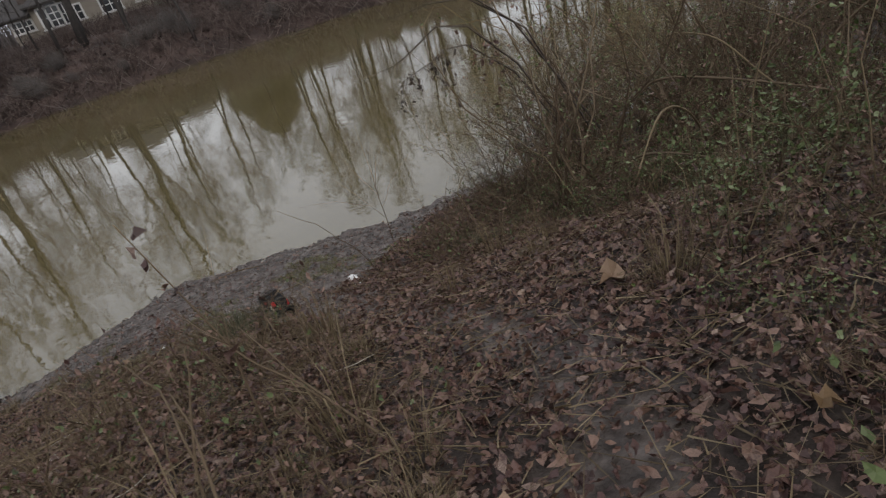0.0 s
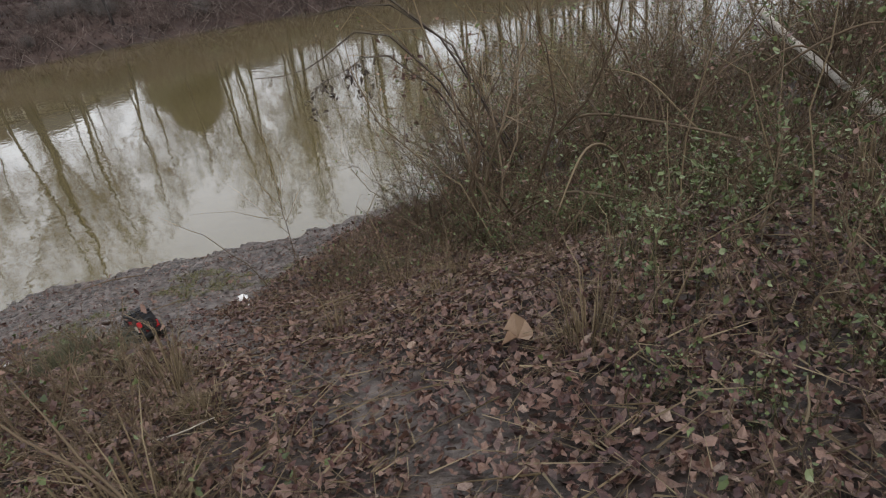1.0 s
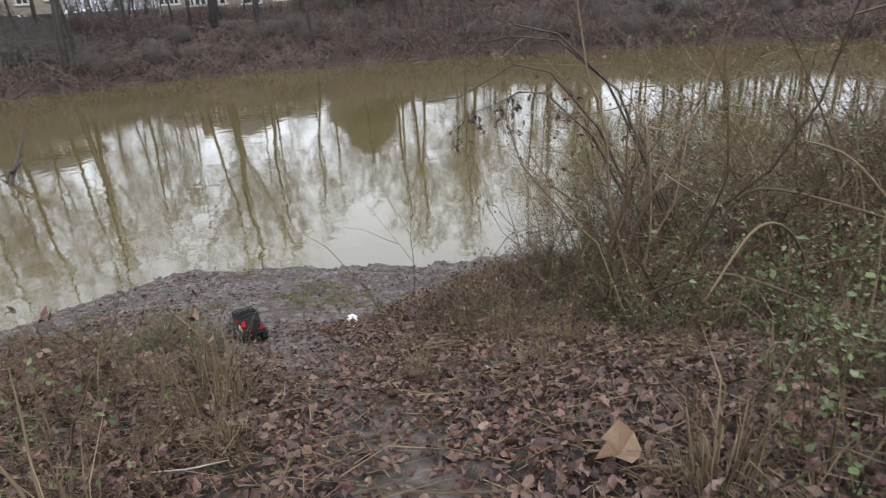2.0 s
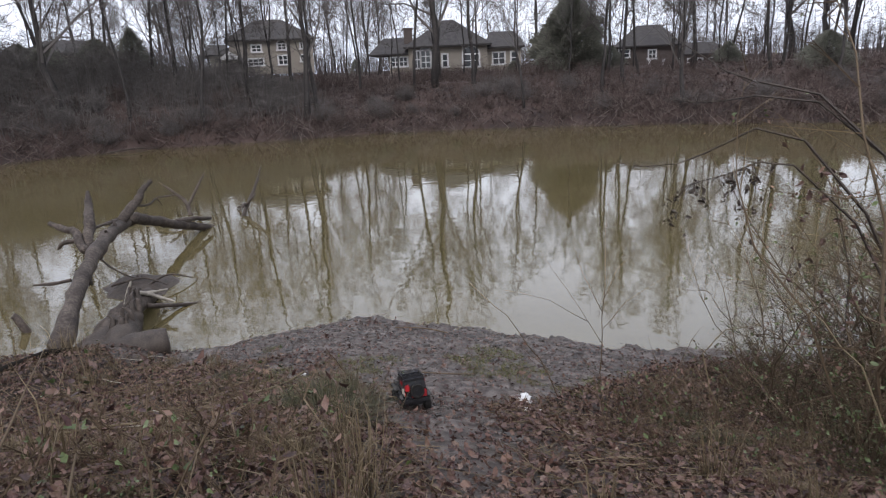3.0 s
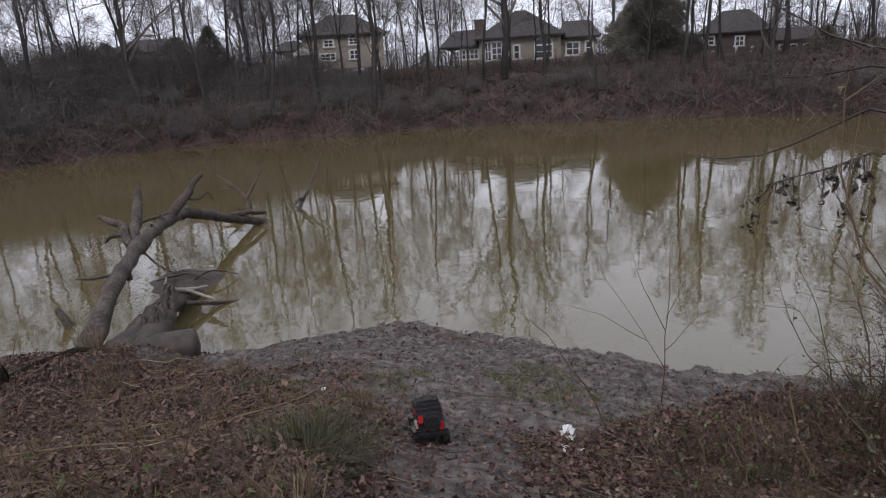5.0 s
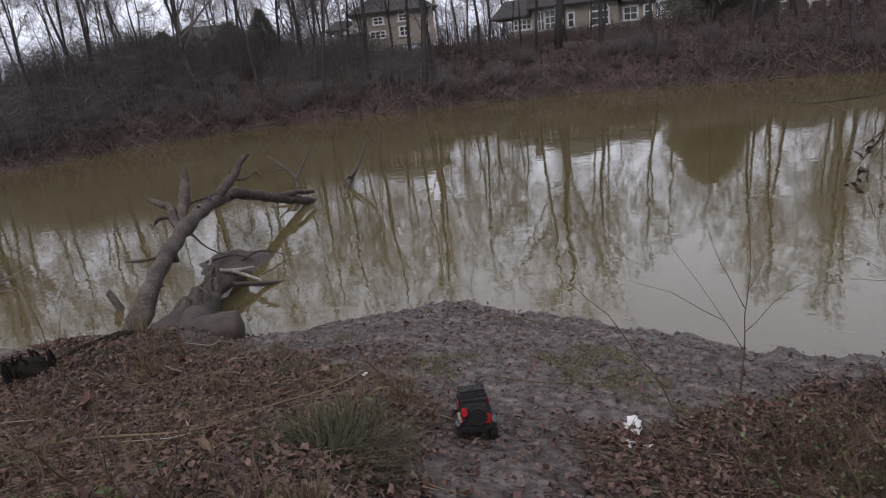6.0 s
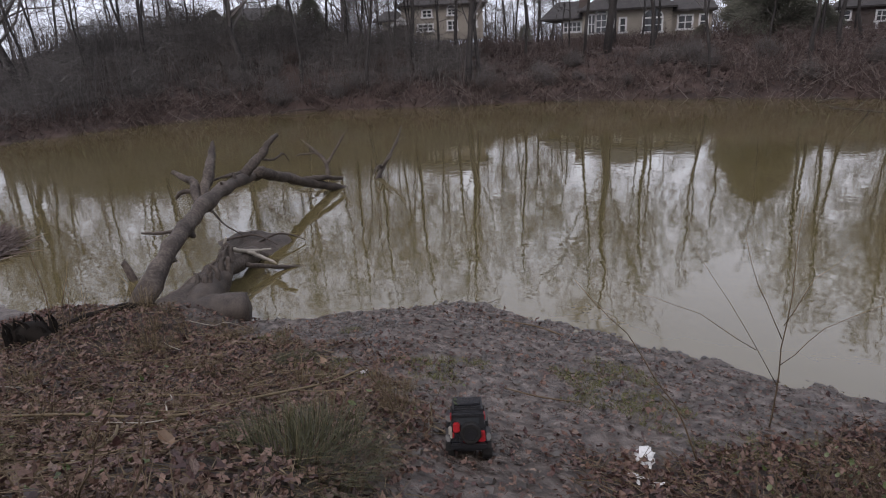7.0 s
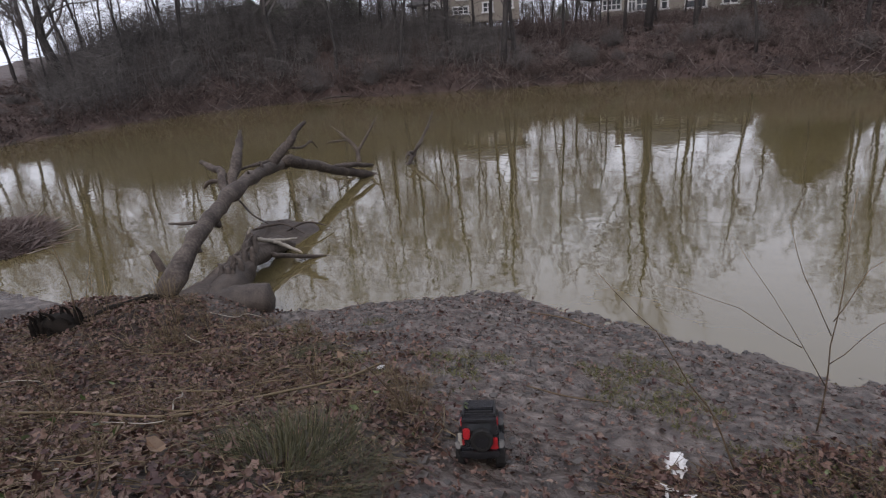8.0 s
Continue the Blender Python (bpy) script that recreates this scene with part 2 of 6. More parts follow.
def leaves(bag, pos, normal, size, rng, lobes=False, curl=0.25, narrow=0.5):
    """Bent leaves at pos, facing normal, each of its own size and turn."""
    k = len(pos)
    normal = normal / np.linalg.norm(normal, axis=1, keepdims=True)
    rnd = rng.normal(size=(k, 3))
    a = np.cross(normal, rnd)
    a /= np.maximum(np.linalg.norm(a, axis=1, keepdims=True), 1e-6)
    c = np.cross(normal, a)
    size = np.asarray(size).reshape(-1, 1)
    if lobes:
        out = [(0, -0.5), (0.27, -0.3), (0.25, -0.05), (0.38, 0.15), (0.2, 0.3), (0.0, 0.52), (-0.2, 0.3), (-0.38, 0.15), (-0.25, -0.05), (-0.27, -0.3)]
    else:
        out = [(0, -0.5), (narrow * 0.55, -0.12), (narrow * 0.45, 0.22), (0, 0.55), (-narrow * 0.45, 0.22), (-narrow * 0.55, -0.12)]
    verts = [pos]
    for u, v in out:
        h = curl * (rng.uniform(-0.4, 1.0, (k, 1)) * (abs(u) + abs(v)))
        verts.append(pos + size * ((a * u + c * v) * rng.uniform(0.5, 1.2, (k, 1)) + normal * h))
    n = len(out)
    bag.many(np.stack(verts, 1), [(0, i + 1, (i + 1) % n + 1) for i in range(n)])


def box(bm, cx, cy, cz, sx, sy, sz, bevel=0.0, rot=None):
    r = bmesh.ops.create_cube(bm, size=1, matrix=Matrix.Translation((cx, cy, cz)) @ (rot or Matrix()) @ Matrix.Diagonal((sx, sy, sz, 1)))
    if bevel:
        edges = list({e for v in r["verts"] for e in v.link_edges})
        bmesh.ops.bevel(bm, geom=edges, offset=bevel, segments=2, affect="EDGES")
    return bm


def boxes(*specs, bevel=0.0):
    bm = bmesh.new()
    for s in specs:
        box(bm, *s, bevel=bevel)
    return bm


# ---------------------------------------------------------------- the lie of the land
SHORE = [(-28, 3.5), (-31, 8), (-33, 13), (-33.5, 18), (-31.5, 23), (-27.2, 27.5), (-23.3, 32.8), (-17.3, 36.8), (-11.5, 39.5), (-5, 41.5), (6, 43.5), (18, 42), (26, 36),
         (25, 30), (17, 25), (9, 21), (4.5, 17.6), (2, 15), (0.6, 13.7), (-0.8, 12.95), (-2, 12.4), (-3.4, 12.05), (-4.5, 11.85), (-5.3, 11.6), (-5.9, 10.8),
         (-6.3, 10.0), (-6.8, 9.3), (-7.6, 8.5), (-9, 7.4), (-11.5, 6.0), (-16, 5.2), (-19, 3.0), (-24, 1.5)]


def shore_distance(x, y):
    """Metres to the waterline, negative over the pond."""
    best, inside = np.full(x.shape, 1e9), np.zeros(x.shape, bool)
    for i, (ax, ay) in enumerate(SHORE):
        bx, by = SHORE[(i + 1) % len(SHORE)]
        dx, dy = bx - ax, by - ay
        u = np.clip(((x - ax) * dx + (y - ay) * dy) / (dx * dx + dy * dy), 0, 1)
        best = np.minimum(best, np.hypot(x - ax - u * dx, y - ay - u * dy))
        inside ^= ((ay > y) != (by > y)) & (x < dx * (y - ay) / (dy if dy else 1e-9) + ax)
    return np.where(inside, -best, best)


def lattice(x, y, seed):
    """Smooth value noise, -1 to 1, one cell a unit."""
    xi, yi = np.floor(x), np.floor(y)
    fx, fy = x - xi, y - yi
    fx, fy = fx * fx * (3 - 2 * fx), fy * fy * (3 - 2 * fy)

    def corner(a, b):
        s = np.sin(a * 127.1 + b * 311.7 + seed * 74.7) * 43758.5453
        return 2 * (s - np.floor(s)) - 1
    low = corner(xi, yi) * (1 - fx) + corner(xi + 1, yi) * fx
    high = corner(xi, yi + 1) * (1 - fx) + corner(xi + 1, yi + 1) * fx
    return low * (1 - fy) + high * fy


def smooth(e0, e1, x):
    t = np.clip((x - e0) / (e1 - e0), 0, 1)
    return t * t * (3 - 2 * t)


def far_side(x, y):
    return np.maximum(smooth(0, 6, 0.62 * (y - 16) - 0.78 * (x + 14)), smooth(26, 30, y))


def trail_distance(x, y):
    best = np.full(x.shape, 1e9)
    pts = [(0.6, 4.2), (0.53, 5.5), (0.36, 6.1), (0.02, 6.55), (-0.5, 7.1), (-1.2, 7.85), (-2.1, 8.9), (-2.9, 9.8)]
    for (ax, ay), (bx, by) in zip(pts, pts[1:]):
        dx, dy = bx - ax, by - ay
        u = np.clip(((x - ax) * dx + (y - ay) * dy) / (dx * dx + dy * dy), 0, 1)
        best = np.minimum(best, np.hypot(x - ax - u * dx, y - ay - u * dy))
    return best


def mud_mask(x, y, d):
    """1 on the bare wet flat by the water, less along the trail."""
    edge = np.interp(x, [-6.8, -6.0, -5.5, -5.0, -4.0, -3.0, -2.2, -1.75, -1.4, -1.0, 1], [0.2, 0.75, 1.15, 1.5, 2.3, 3.05, 2.8, 1.9, 0.85, 0.5, 0.25]) + 0.22 * lattice(x * 1.3, y * 1.3, 3) + 0.2 * lattice(x * 4, y * 4, 4)
    flat = 1 - smooth(edge - 0.3, edge + 0.35, d)
    low = smooth(7.4, 8.6, y)
    trail = (0.62 + 0.3 * low) * (1 - smooth(0.06 + 0.2 * low, 0.3 + 0.42 * low, trail_distance(x, y) + 0.1 * lattice(x * 4, y * 4, 6)))
    return np.clip(np.maximum(flat, trail), 0, 1) * (1 - far_side(x, y))


def land(x, y):
    """Height of the ground."""
    x, y = np.asarray(x, float), np.asarray(y, float)
    d = shore_distance(x, y)
    near = np.interp(d, [-30, -3, 0, 1, 2.4, 4, 5.7, 6.3, 7.3, 9, 12, 30, 200], [-2.5, -0.6, 0, 0.17, 0.45, 1.14, 1.93, 2.15, 2.42, 2.7, 3.0, 3.6, 5])
    lip = 0.27 * (1 - smooth(-7.0, -6.3, x)) * smooth(6.9, 8.2, y) * smooth(0.0, 0.35, d) * (1 - smooth(1.5, 4.0, d))
    far = np.interp(d, [-30, -3, 0, 0.6, 3, 6, 10, 20, 200], [-2.5, -0.6, 0, 0.55, 1.6, 2.35, 2.7, 2.95, 3.6])
    hill = 1.15 * smooth(-20, -32, x) * smooth(1, 5, d) * smooth(31, 23, y) * smooth(9, 15, y)
    far = far * (1 - 0.35 * (1 - smooth(8, 19, y)) * smooth(-18, -26, x))
    k = far_side(x, y)
    rough = 0.035 * lattice(x * 1.7, y * 1.7, 1) + 0.018 * lattice(x * 5, y * 5, 2)
    mud = mud_mask(x, y, d)
    lumps = mud * (0.016 * lattice(x * 6, y * 6, 7) + 0.011 * lattice(x * 15, y * 15, 8) + 0.014 * lattice(x * 2.2, y * 2.2, 5))
    return (near + lip) * (1 - k) + (far + hill) * k + rough * (1 - 0.6 * mud) * smooth(-0.6, 0.4, d) + lumps * smooth(-1.3, -0.2, d) + 0.25 * k * lattice(x * 0.4, y * 0.4, 9) * smooth(0, 3, d)


def at(x, y, up=0.0):
    return (x, y, float(land(np.array([x]), np.array([y]))[0]) + up)


def spaced(stops):
    """Grid lines from (start, end, step) stretches."""
    out = []
    for a, b, s in stops:
        out.extend(np.arange(a, b, s))
    return np.array(out)


def build_ground():
    gx = spaced([(-2500, -300, 550), (-300, -70, 23), (-70, -34, 1.6), (-34, -10, 0.8), (-10, -7, 0.14), (-7, 1, 0.06), (1, 5, 0.12), (5, 20, 0.8), (20, 60, 2), (60, 300, 24), (300, 2501, 550)])
    gy = spaced([(-2500, -300, 550), (-300, -20, 28), (-20, 2, 1.5), (2, 8.3, 0.1), (8.3, 12.6, 0.06), (12.6, 15, 0.15), (15, 60, 0.8), (60, 110, 2.5), (110, 300, 27), (300, 2501, 550)])
    X, Y = np.meshgrid(gx, gy)
    Z = land(X, Y)
    nx, ny = len(gx), len(gy)
    idx = np.arange(nx * ny).reshape(ny, nx)
    faces = np.stack([idx[:-1, :-1], idx[:-1, 1:], idx[1:, 1:], idx[1:, :-1]], -1).reshape(-1, 4)
    me = bpy.data.meshes.new("ground")
    me.from_pydata(np.stack([X, Y, Z], -1).reshape(-1, 3).tolist(), [], faces.tolist())
    me.polygons.foreach_set("use_smooth", [True] * len(me.polygons))
    d = shore_distance(X, Y)
    for key, val in (("wet", mud_mask(X, Y, d)), ("far", far_side(X, Y))):
        me.attributes.new(key, "FLOAT", "POINT").data.foreach_set("value", val.ravel())
    me.materials.append(ground_material())
    return tagged(new("ground", me), "brown leaf-strewn bank sloping to a wet mud flat", "ground", kind="structure")


ground = build_ground()

bag = Bag()
tilesx, tilesy = np.linspace(-60, 45, 22), np.linspace(-10, 60, 15)
for i in range(21):
    for j in range(14):
        bag.add([(tilesx[i], tilesy[j], 0), (tilesx[i + 1], tilesy[j], 0), (tilesx[i + 1], tilesy[j + 1], 0), (tilesx[i], tilesy[j + 1], 0)], [(0, 1, 2, 3)])
water = tagged(part("water", bag, water_material()), "still muddy tan pond water mirroring bare trees", "water", kind="structure")


# ---------------------------------------------------------------- far bank: houses
NEAR = 0.79


def nearer(x, y):
    """Plan of the wood and the houses, drawn in towards the pond."""
    return 0.1 + NEAR * (x - 0.1), 6.5 + NEAR * (y - 6.5)


def hip_roof(bm, x0, x1, y0, y1, z0, z1, over=0.45, ridge=0.45):
    """A hipped roof with a soffit; ridge: the part of the length that the ridge takes."""
    x0, x1, y0, y1 = x0 - over, x1 + over, y0 - over, y1 + over
    cx, cy, half = (x0 + x1) / 2, (y0 + y1) / 2, (x1 - x0) * ridge / 2
    v = [bm.verts.new(p) for p in ((x0, y0, z0), (x1, y0, z0), (x1, y1, z0), (x0, y1, z0), (x0, y0, z0 - 0.18), (x1, y0, z0 - 0.18), (x1, y1, z0 - 0.18), (x0, y1, z0 - 0.18), (cx - half, cy, z1), (cx + half, cy, z1))]
    for f in ((0, 1, 9, 8), (1, 2, 9), (2, 3, 8, 9), (3, 0, 8), (4, 5, 1, 0), (5, 6, 2, 1), (6, 7, 3, 2), (7, 4, 0, 3), (7, 6, 5, 4)):
        bm.faces.new([v[i] for i in f])
    return bm


def window(parent, x, z, w, h, y=0.0, arch=False, cols=2, rows=2):
    """A white-framed window on the face y, centred at x, with its sill at z."""
    bm = bmesh.new()
    t = 0.17
    box(bm, x - w / 2, y - 0.06, z + h / 2, t, 0.14, h + t)
    box(bm, x + w / 2, y - 0.06, z + h / 2, t, 0.14, h + t)
    box(bm, x, y - 0.065, z, w + 2 * t, 0.18, t * 1.2)
    box(bm, x, y - 0.06, z + h, w, 0.13, t)
    for i in range(1, cols):
        box(bm, x - w / 2 + w * i / cols, y - 0.05, z + h / 2, 0.09, 0.1, h - t)
    for j in range(1, rows):
        box(bm, x, y - 0.055, z + h * j / rows, w - t, 0.1, 0.09)
    if arch:
        for i in range(9):
            a = math.pi * (i + 0.5) / 9
            box(bm, x + math.cos(a) * w / 2, y - 0.06, z + h + math.sin(a) * w / 2, 0.13, 0.12, w * 0.2, rot=Matrix.Rotation(-a, 4, "Y"))
    fr = part("window", bm, WHITEPAINT, parent)
    bm = bmesh.new()
    box(bm, x, y - 0.015, z + h / 2, w, 0.05, h)
    if arch:
        r = bmesh.ops.create_cone(bm, cap_ends=True, segments=20, radius1=w / 2, radius2=w / 2, depth=0.05)
        bmesh.ops.rotate(bm, verts=r["verts"], matrix=Matrix.Rotation(radians(90), 3, "X"))
        bmesh.ops.translate(bm, verts=r["verts"], vec=(x, y - 0.018, z + h))
    part("pane", bm, PANE, fr)


def house(place, turn, label, wings, roofs, openings, posts=(), chimney=None, gable=None, mat=None, wide=1.0, tall=1.0):
    """Wings: (x0, x1, depth0, depth1, top); the front looks along the house's own -y."""
    ob = new("house")
    ob.matrix_basis = pose(*nearer(*place[:2]), 3.15 + NEAR * (place[2] - 3.15), 0, 0, turn) @ Matrix.Diagonal((wide * NEAR, wide * NEAR, tall * NEAR, 1))
    tagged(ob, label, "house", "houses behind the pond")
    for x0, x1, y0, y1, top in wings:
        part("wall", boxes(((x0 + x1) / 2, (y0 + y1) / 2, top / 2 - 0.5, x1 - x0, y1 - y0, top + 1)), mat or STUCCO, ob)
    for x0, x1, y0, y1, z0, z1, ridge in roofs:
        part("roof", hip_roof(bmesh.new(), x0, x1, y0, y1, z0, z1, 0.45, ridge), SHINGLE, ob)
        part("fascia", boxes(((x0 + x1) / 2, y0 - 0.47, z0 - 0.1, x1 - x0 + 0.9, 0.06, 0.2)), SHINGLE, ob)
    for o in openings:
        window(ob, *o[:4], **o[4])
    for x, z0, z1, y in posts:
        part("post", boxes((x, y, (z0 + z1) / 2, 0.22, 0.22, z1 - z0), (x, y, z1 - 0.1, 0.32, 0.32, 0.2)), WHITEPAINT, ob)
    if chimney:
        x, y, z0, z1 = chimney
        part("chimney", boxes((x, y, (z0 + z1) / 2, 0.9, 0.7, z1 - z0), (x, y, z1, 1.05, 0.85, 0.18)), BRICKWORK, ob)
    if gable:
        x, y, z, w, h = gable
        bm = bmesh.new()
        v = [bm.verts.new(p) for p in ((x - w / 2, y, z), (x + w / 2, y, z), (x, y, z + h), (x - w / 2, y + 2, z), (x + w / 2, y + 2, z), (x, y + 2, z + h))]
        for f in ((0, 1, 2), (5, 4, 3), (0, 2, 5, 3), (2, 1, 4, 5), (1, 0, 3, 4)):
            bm.faces.new([v[i] for i in f])
        part("porch_gable", bm, WHITEPAINT, ob)
    return ob


house((-38.9, 59.2, 3.2), 33, "tan stucco house with dark hipped roof and arched windows",
      [(-2.8, 5.4, 0, 9, 2.9), (-4.9, -2.8, 0.8, 8, 2.2), (5.4, 8.9, 0.9, 8, 2.4)],
      [(-2.8, 5.4, 0, 9, 2.9, 6.0, 0.12), (-6.6, -2.8, 0.8, 8, 2.25, 4.2, 0.5), (5.4, 8.9, 0.9, 8, 2.5, 4.4, 0.6)],
      [(-3.85, 0.75, 1.75, 1.1, dict(y=0.8, cols=4, rows=2)), (-1.9, 0.45, 0.7, 2.0, {}), (-1.0, 0.45, 1.05, 2.0, dict(arch=True, rows=3)), (-0.1, 0.45, 0.7, 2.0, {}),
       (1.0, 0.45, 0.6, 1.5, dict(cols=1)), (3.7, 0.35, 1.75, 1.45, dict(arch=True, cols=2, rows=2)), (6.6, 0.5, 1.3, 1.4, dict(y=0.9, cols=2)), (8.2, 0.5, 0.7, 1.4, dict(y=0.9, cols=1))],
      chimney=(-3.0, 3, 2.2, 5.1), tall=0.89)
house((-51.0, 47.6, 4.5), 51, "tan two-storey house with brown roof and white porch gable",
      [(-3.9, 4.6, 0, 9, 3.3), (-6.0, -3.9, 1, 8, 1.6)],
      [(-3.9, 4.6, 0, 9, 3.35, 6.2, 0.3), (-6.6, -3.9, 1, 8, 1.7, 3.1, 0.4)],
      [(1.4, 1.95, 0.9, 0.8, dict(arch=True, cols=2, rows=2)), (1.4, 0.1, 1.0, 1.2, dict(cols=2)), (-1.2, 1.8, 1.0, 0.9, dict(cols=2)), (-1.4, 0.1, 1.6, 0.9, dict(cols=3)), (3.6, 0.4, 0.7, 0.9, {}), (3.6, 2.0, 0.6, 0.8, {})],
      posts=[(-4.9, 0, 1.0, -0.6), (-2.9, 0, 1.0, -0.6)], gable=(-3.9, -1.0, 1.0, 2.4, 1.0), wide=0.95, tall=0.76)
house((-20.8, 71.2, 2.1), 18, "dim grey house with steep roof and white posts",
      [(-3.6, 3.6, 0, 9, 3.6), (3.6, 9.0, 1.5, 8, 2.2)],
      [(-3.6, 3.6, 0, 9, 3.7, 6.6, 0.35), (3.6, 9.0, 1.5, 8, 2.3, 3.9, 0.5)],
      [(-2.7, 2.2, 1.3, 1.1, dict(cols=2)), (-2.6, 0.7, 1.2, 0.7, {}), (0.6, 1.9, 0.9, 1.2, {}), (5.6, 0.6, 1.7, 1.1, dict(y=1.5, cols=3)), (7.8, 0.6, 1.2, 1.1, dict(y=1.5))],
      posts=[(0.3, 0, 1.8, -1.0), (1.9, 0, 1.8, -1.0), (3.6, 0, 1.8, -1.0)], mat=BRICKWORK, wide=0.84, tall=0.74)
house((-60.0, 33.0, 3.8), 64, "tan house wall showing between the trunks",
      [(-4.0, 3.0, 0, 8, 2.4)], [(-4.0, 3.0, 0, 8, 2.45, 3.8, 0.4)], [(-2.0, 0.6, 1.2, 1.1, {}), (1.0, 0.6, 1.2, 1.1, {})])


# ---------------------------------------------------------------- far bank: trees
def bare_tree(seed, height, radius, lean=0.0, fork=0.45, spread=0.55, limbs=26):
    """A leafless tree: trunk, limbs and a haze of twigs."""
    rng = np.random.default_rng(seed)
    ob = new("bare_tree")
    trunk, crown = Bag(), Bag()
    twig_a, twig_b, twig_r = [], [], []
    n = 9
    axis = [Vector((0, 0, -0.4))]
    bend = rng.normal(0, 0.035, (n, 2)).cumsum(0)
    for i in range(1, n + 1):
        z = height * i / n
        axis.append(Vector((lean * z + bend[i - 1][0] * height * 0.25, bend[i - 1][1] * height * 0.25, z)))
    rad = [radius * (1.25 if i == 0 else (1 - i / n) ** 0.8 + 0.05) for i in range(n + 1)]
    tube(trunk, axis, rad, 7)

    def spine(u):
        f = u * n
        i = min(int(f), n - 1)
        return axis[i].lerp(axis[i + 1], f - i), rad[i] * (1 - f + i) + rad[i + 1] * (f - i)

    def limb(start, way, length, r, level):
        pts, p, d = [start], start.copy(), way.normalized()
        steps = 5 if level == 0 else 4
        for s in range(steps):
            d = (d + Vector(rng.normal(0, 0.16, 3)) + Vector((0, 0, 0.12))).normalized()
            p = p + d * length / steps
            pts.append(p.copy())
        tube(crown, pts, [r * (1 - 0.85 * s / steps) for s in range(steps + 1)], 4 if level == 0 else 3, cap=False)
        kids = 6 if level == 0 else 4
        for k in range(kids):
            q = 0.3 + 0.7 * (k + rng.random()) / kids
            i = min(int(q * steps), steps - 1)
            s0 = pts[i].lerp(pts[i + 1], q * steps - i)
            w = (d + Vector(rng.normal(0, 0.75, 3)) + Vector((0, 0, 0.1))).normalized()
            if level < 1:
                limb(s0, w, length * rng.uniform(0.35, 0.6), r * 0.42, level + 1)
            else:
                for _ in range(3):
                    w2 = (w + Vector(rng.normal(0, 0.45, 3))).normalized()
                    e = s0 + w2 * length * rng.uniform(0.45, 1.0)
                    twig_a.append(tuple(s0))
                    twig_b.append(tuple(e))
                    twig_r.append(max(0.0105, r * 0.28))
    for k in range(limbs):
        u = fork + (0.97 - fork) * (k + rng.random()) / limbs
        p, r = spine(u)
        a = rng.uniform(0, 2 * math.pi)
        up = rng.uniform(0.35, 1.5)
        limb(p, Vector((math.cos(a), math.sin(a), up)), height * spread * (1.12 - u) * rng.uniform(0.55, 1.0), r * rng.uniform(0.3, 0.55), 0)
    spikes(crown, twig_a, twig_b, twig_r)
    part("trunk", trunk, BARK, ob, smooth=True)
    part("crown", crown, TWIG, ob)
    return tagged(ob, "tall bare grey-brown winter tree on the far bank", "tree", "bare trees behind the pond")


KINDS = [bare_tree(11, 17, 0.17, 0.0, 0.26, 0.5, 18), bare_tree(12, 18, 0.25, 0.01, 0.26, 0.55, 19), bare_tree(13, 15, 0.10, 0.02, 0.22, 0.42, 16), bare_tree(14, 17, 0.28, -0.02, 0.18, 0.75, 19),
         bare_tree(15, 12, 0.07, -0.03, 0.16, 0.44, 14), bare_tree(16, 16, 0.13, 0.06, 0.24, 0.5, 16), bare_tree(17, 14, 0.08, 0.03, 0.16, 0.46, 15)]
HEIGHTS = [17, 18, 15, 17, 12, 16, 14]
used = set()


def plant(kinds, i, x, y, size=1.0, turn=0.0, sink=0.1, tilt=0.0):
    if kinds is KINDS:
        size = min(size, (0.45 * math.hypot(x - 0.1, y - 6.8) - 3.6) / HEIGHTS[i])
    m = pose(*at(x, y, -sink), tilt, 0, turn) @ Matrix.Scale(size, 4)
    if (id(kinds), i) not in used:
        used.add((id(kinds), i))
        kinds[i].matrix_basis = m
        return kinds[i]
    return copy_thing(kinds[i], m)


# trunks that stand out singly
for i, x, y, s, a in ((5, -38.4, 30.9, 1.0, 40), (1, -34.1, 36.6, 0.95, 20), (1, -34.4, 37.9, 0.9, 200), (0, -39.7, 36.0, 1.0, 70), (0, -39.0, 39.9, 0.9, 130), (5, -34.1, 42.3, 0.9, 300),
                      (2, -32.1, 46.8, 1.0, 10), (3, -30.6, 47.5, 0.85, 90), (1, -27.6, 48.8, 1.05, 250), (0, -17.4, 50.7, 1.0, 30), (1, -11.5, 50.5, 0.95, 160), (0, -16.7, 53.1, 1.0, 75),
                      (2, -42.4, 27.9, 1.1, 200), (3, -44.5, 24.5, 0.8, 15), (0, -47.9, 19.2, 0.9, 145), (5, -22.0, 47.0, 0.8, 190), (0, -44.5, 33.0, 0.95, 20)):
    plant(KINDS, i, *nearer(x, y), s, a)
for i, x, y, s, a in ((2, -42.5, 36.5, 0.9, 10), (6, -44, 38.5, 0.9, 60), (4, -45.5, 40, 1.0, 110), (2, -43, 40.8, 0.9, 160), (6, -46.5, 37.5, 0.9, 20), (4, -41.2, 39.5, 1.0, 250), (2, -31.5, 50, 0.9, 300), (6, -33.5, 51.5, 0.9, 30),
                      (4, -35, 48.5, 1.0, 80), (2, -30, 52.5, 0.9, 120), (6, -37, 50, 0.8, 200), (2, -17, 58, 1.0, 240), (6, -15, 60, 1.0, 280), (0, -19.5, 57, 0.8, 320), (2, -13.5, 57, 1.0, 350), (4, -18.2, 60, 1.0, 45), (6, -22, 55, 0.9, 95)):
    plant(KINDS, i, *nearer(x, y), s * 0.9, a)
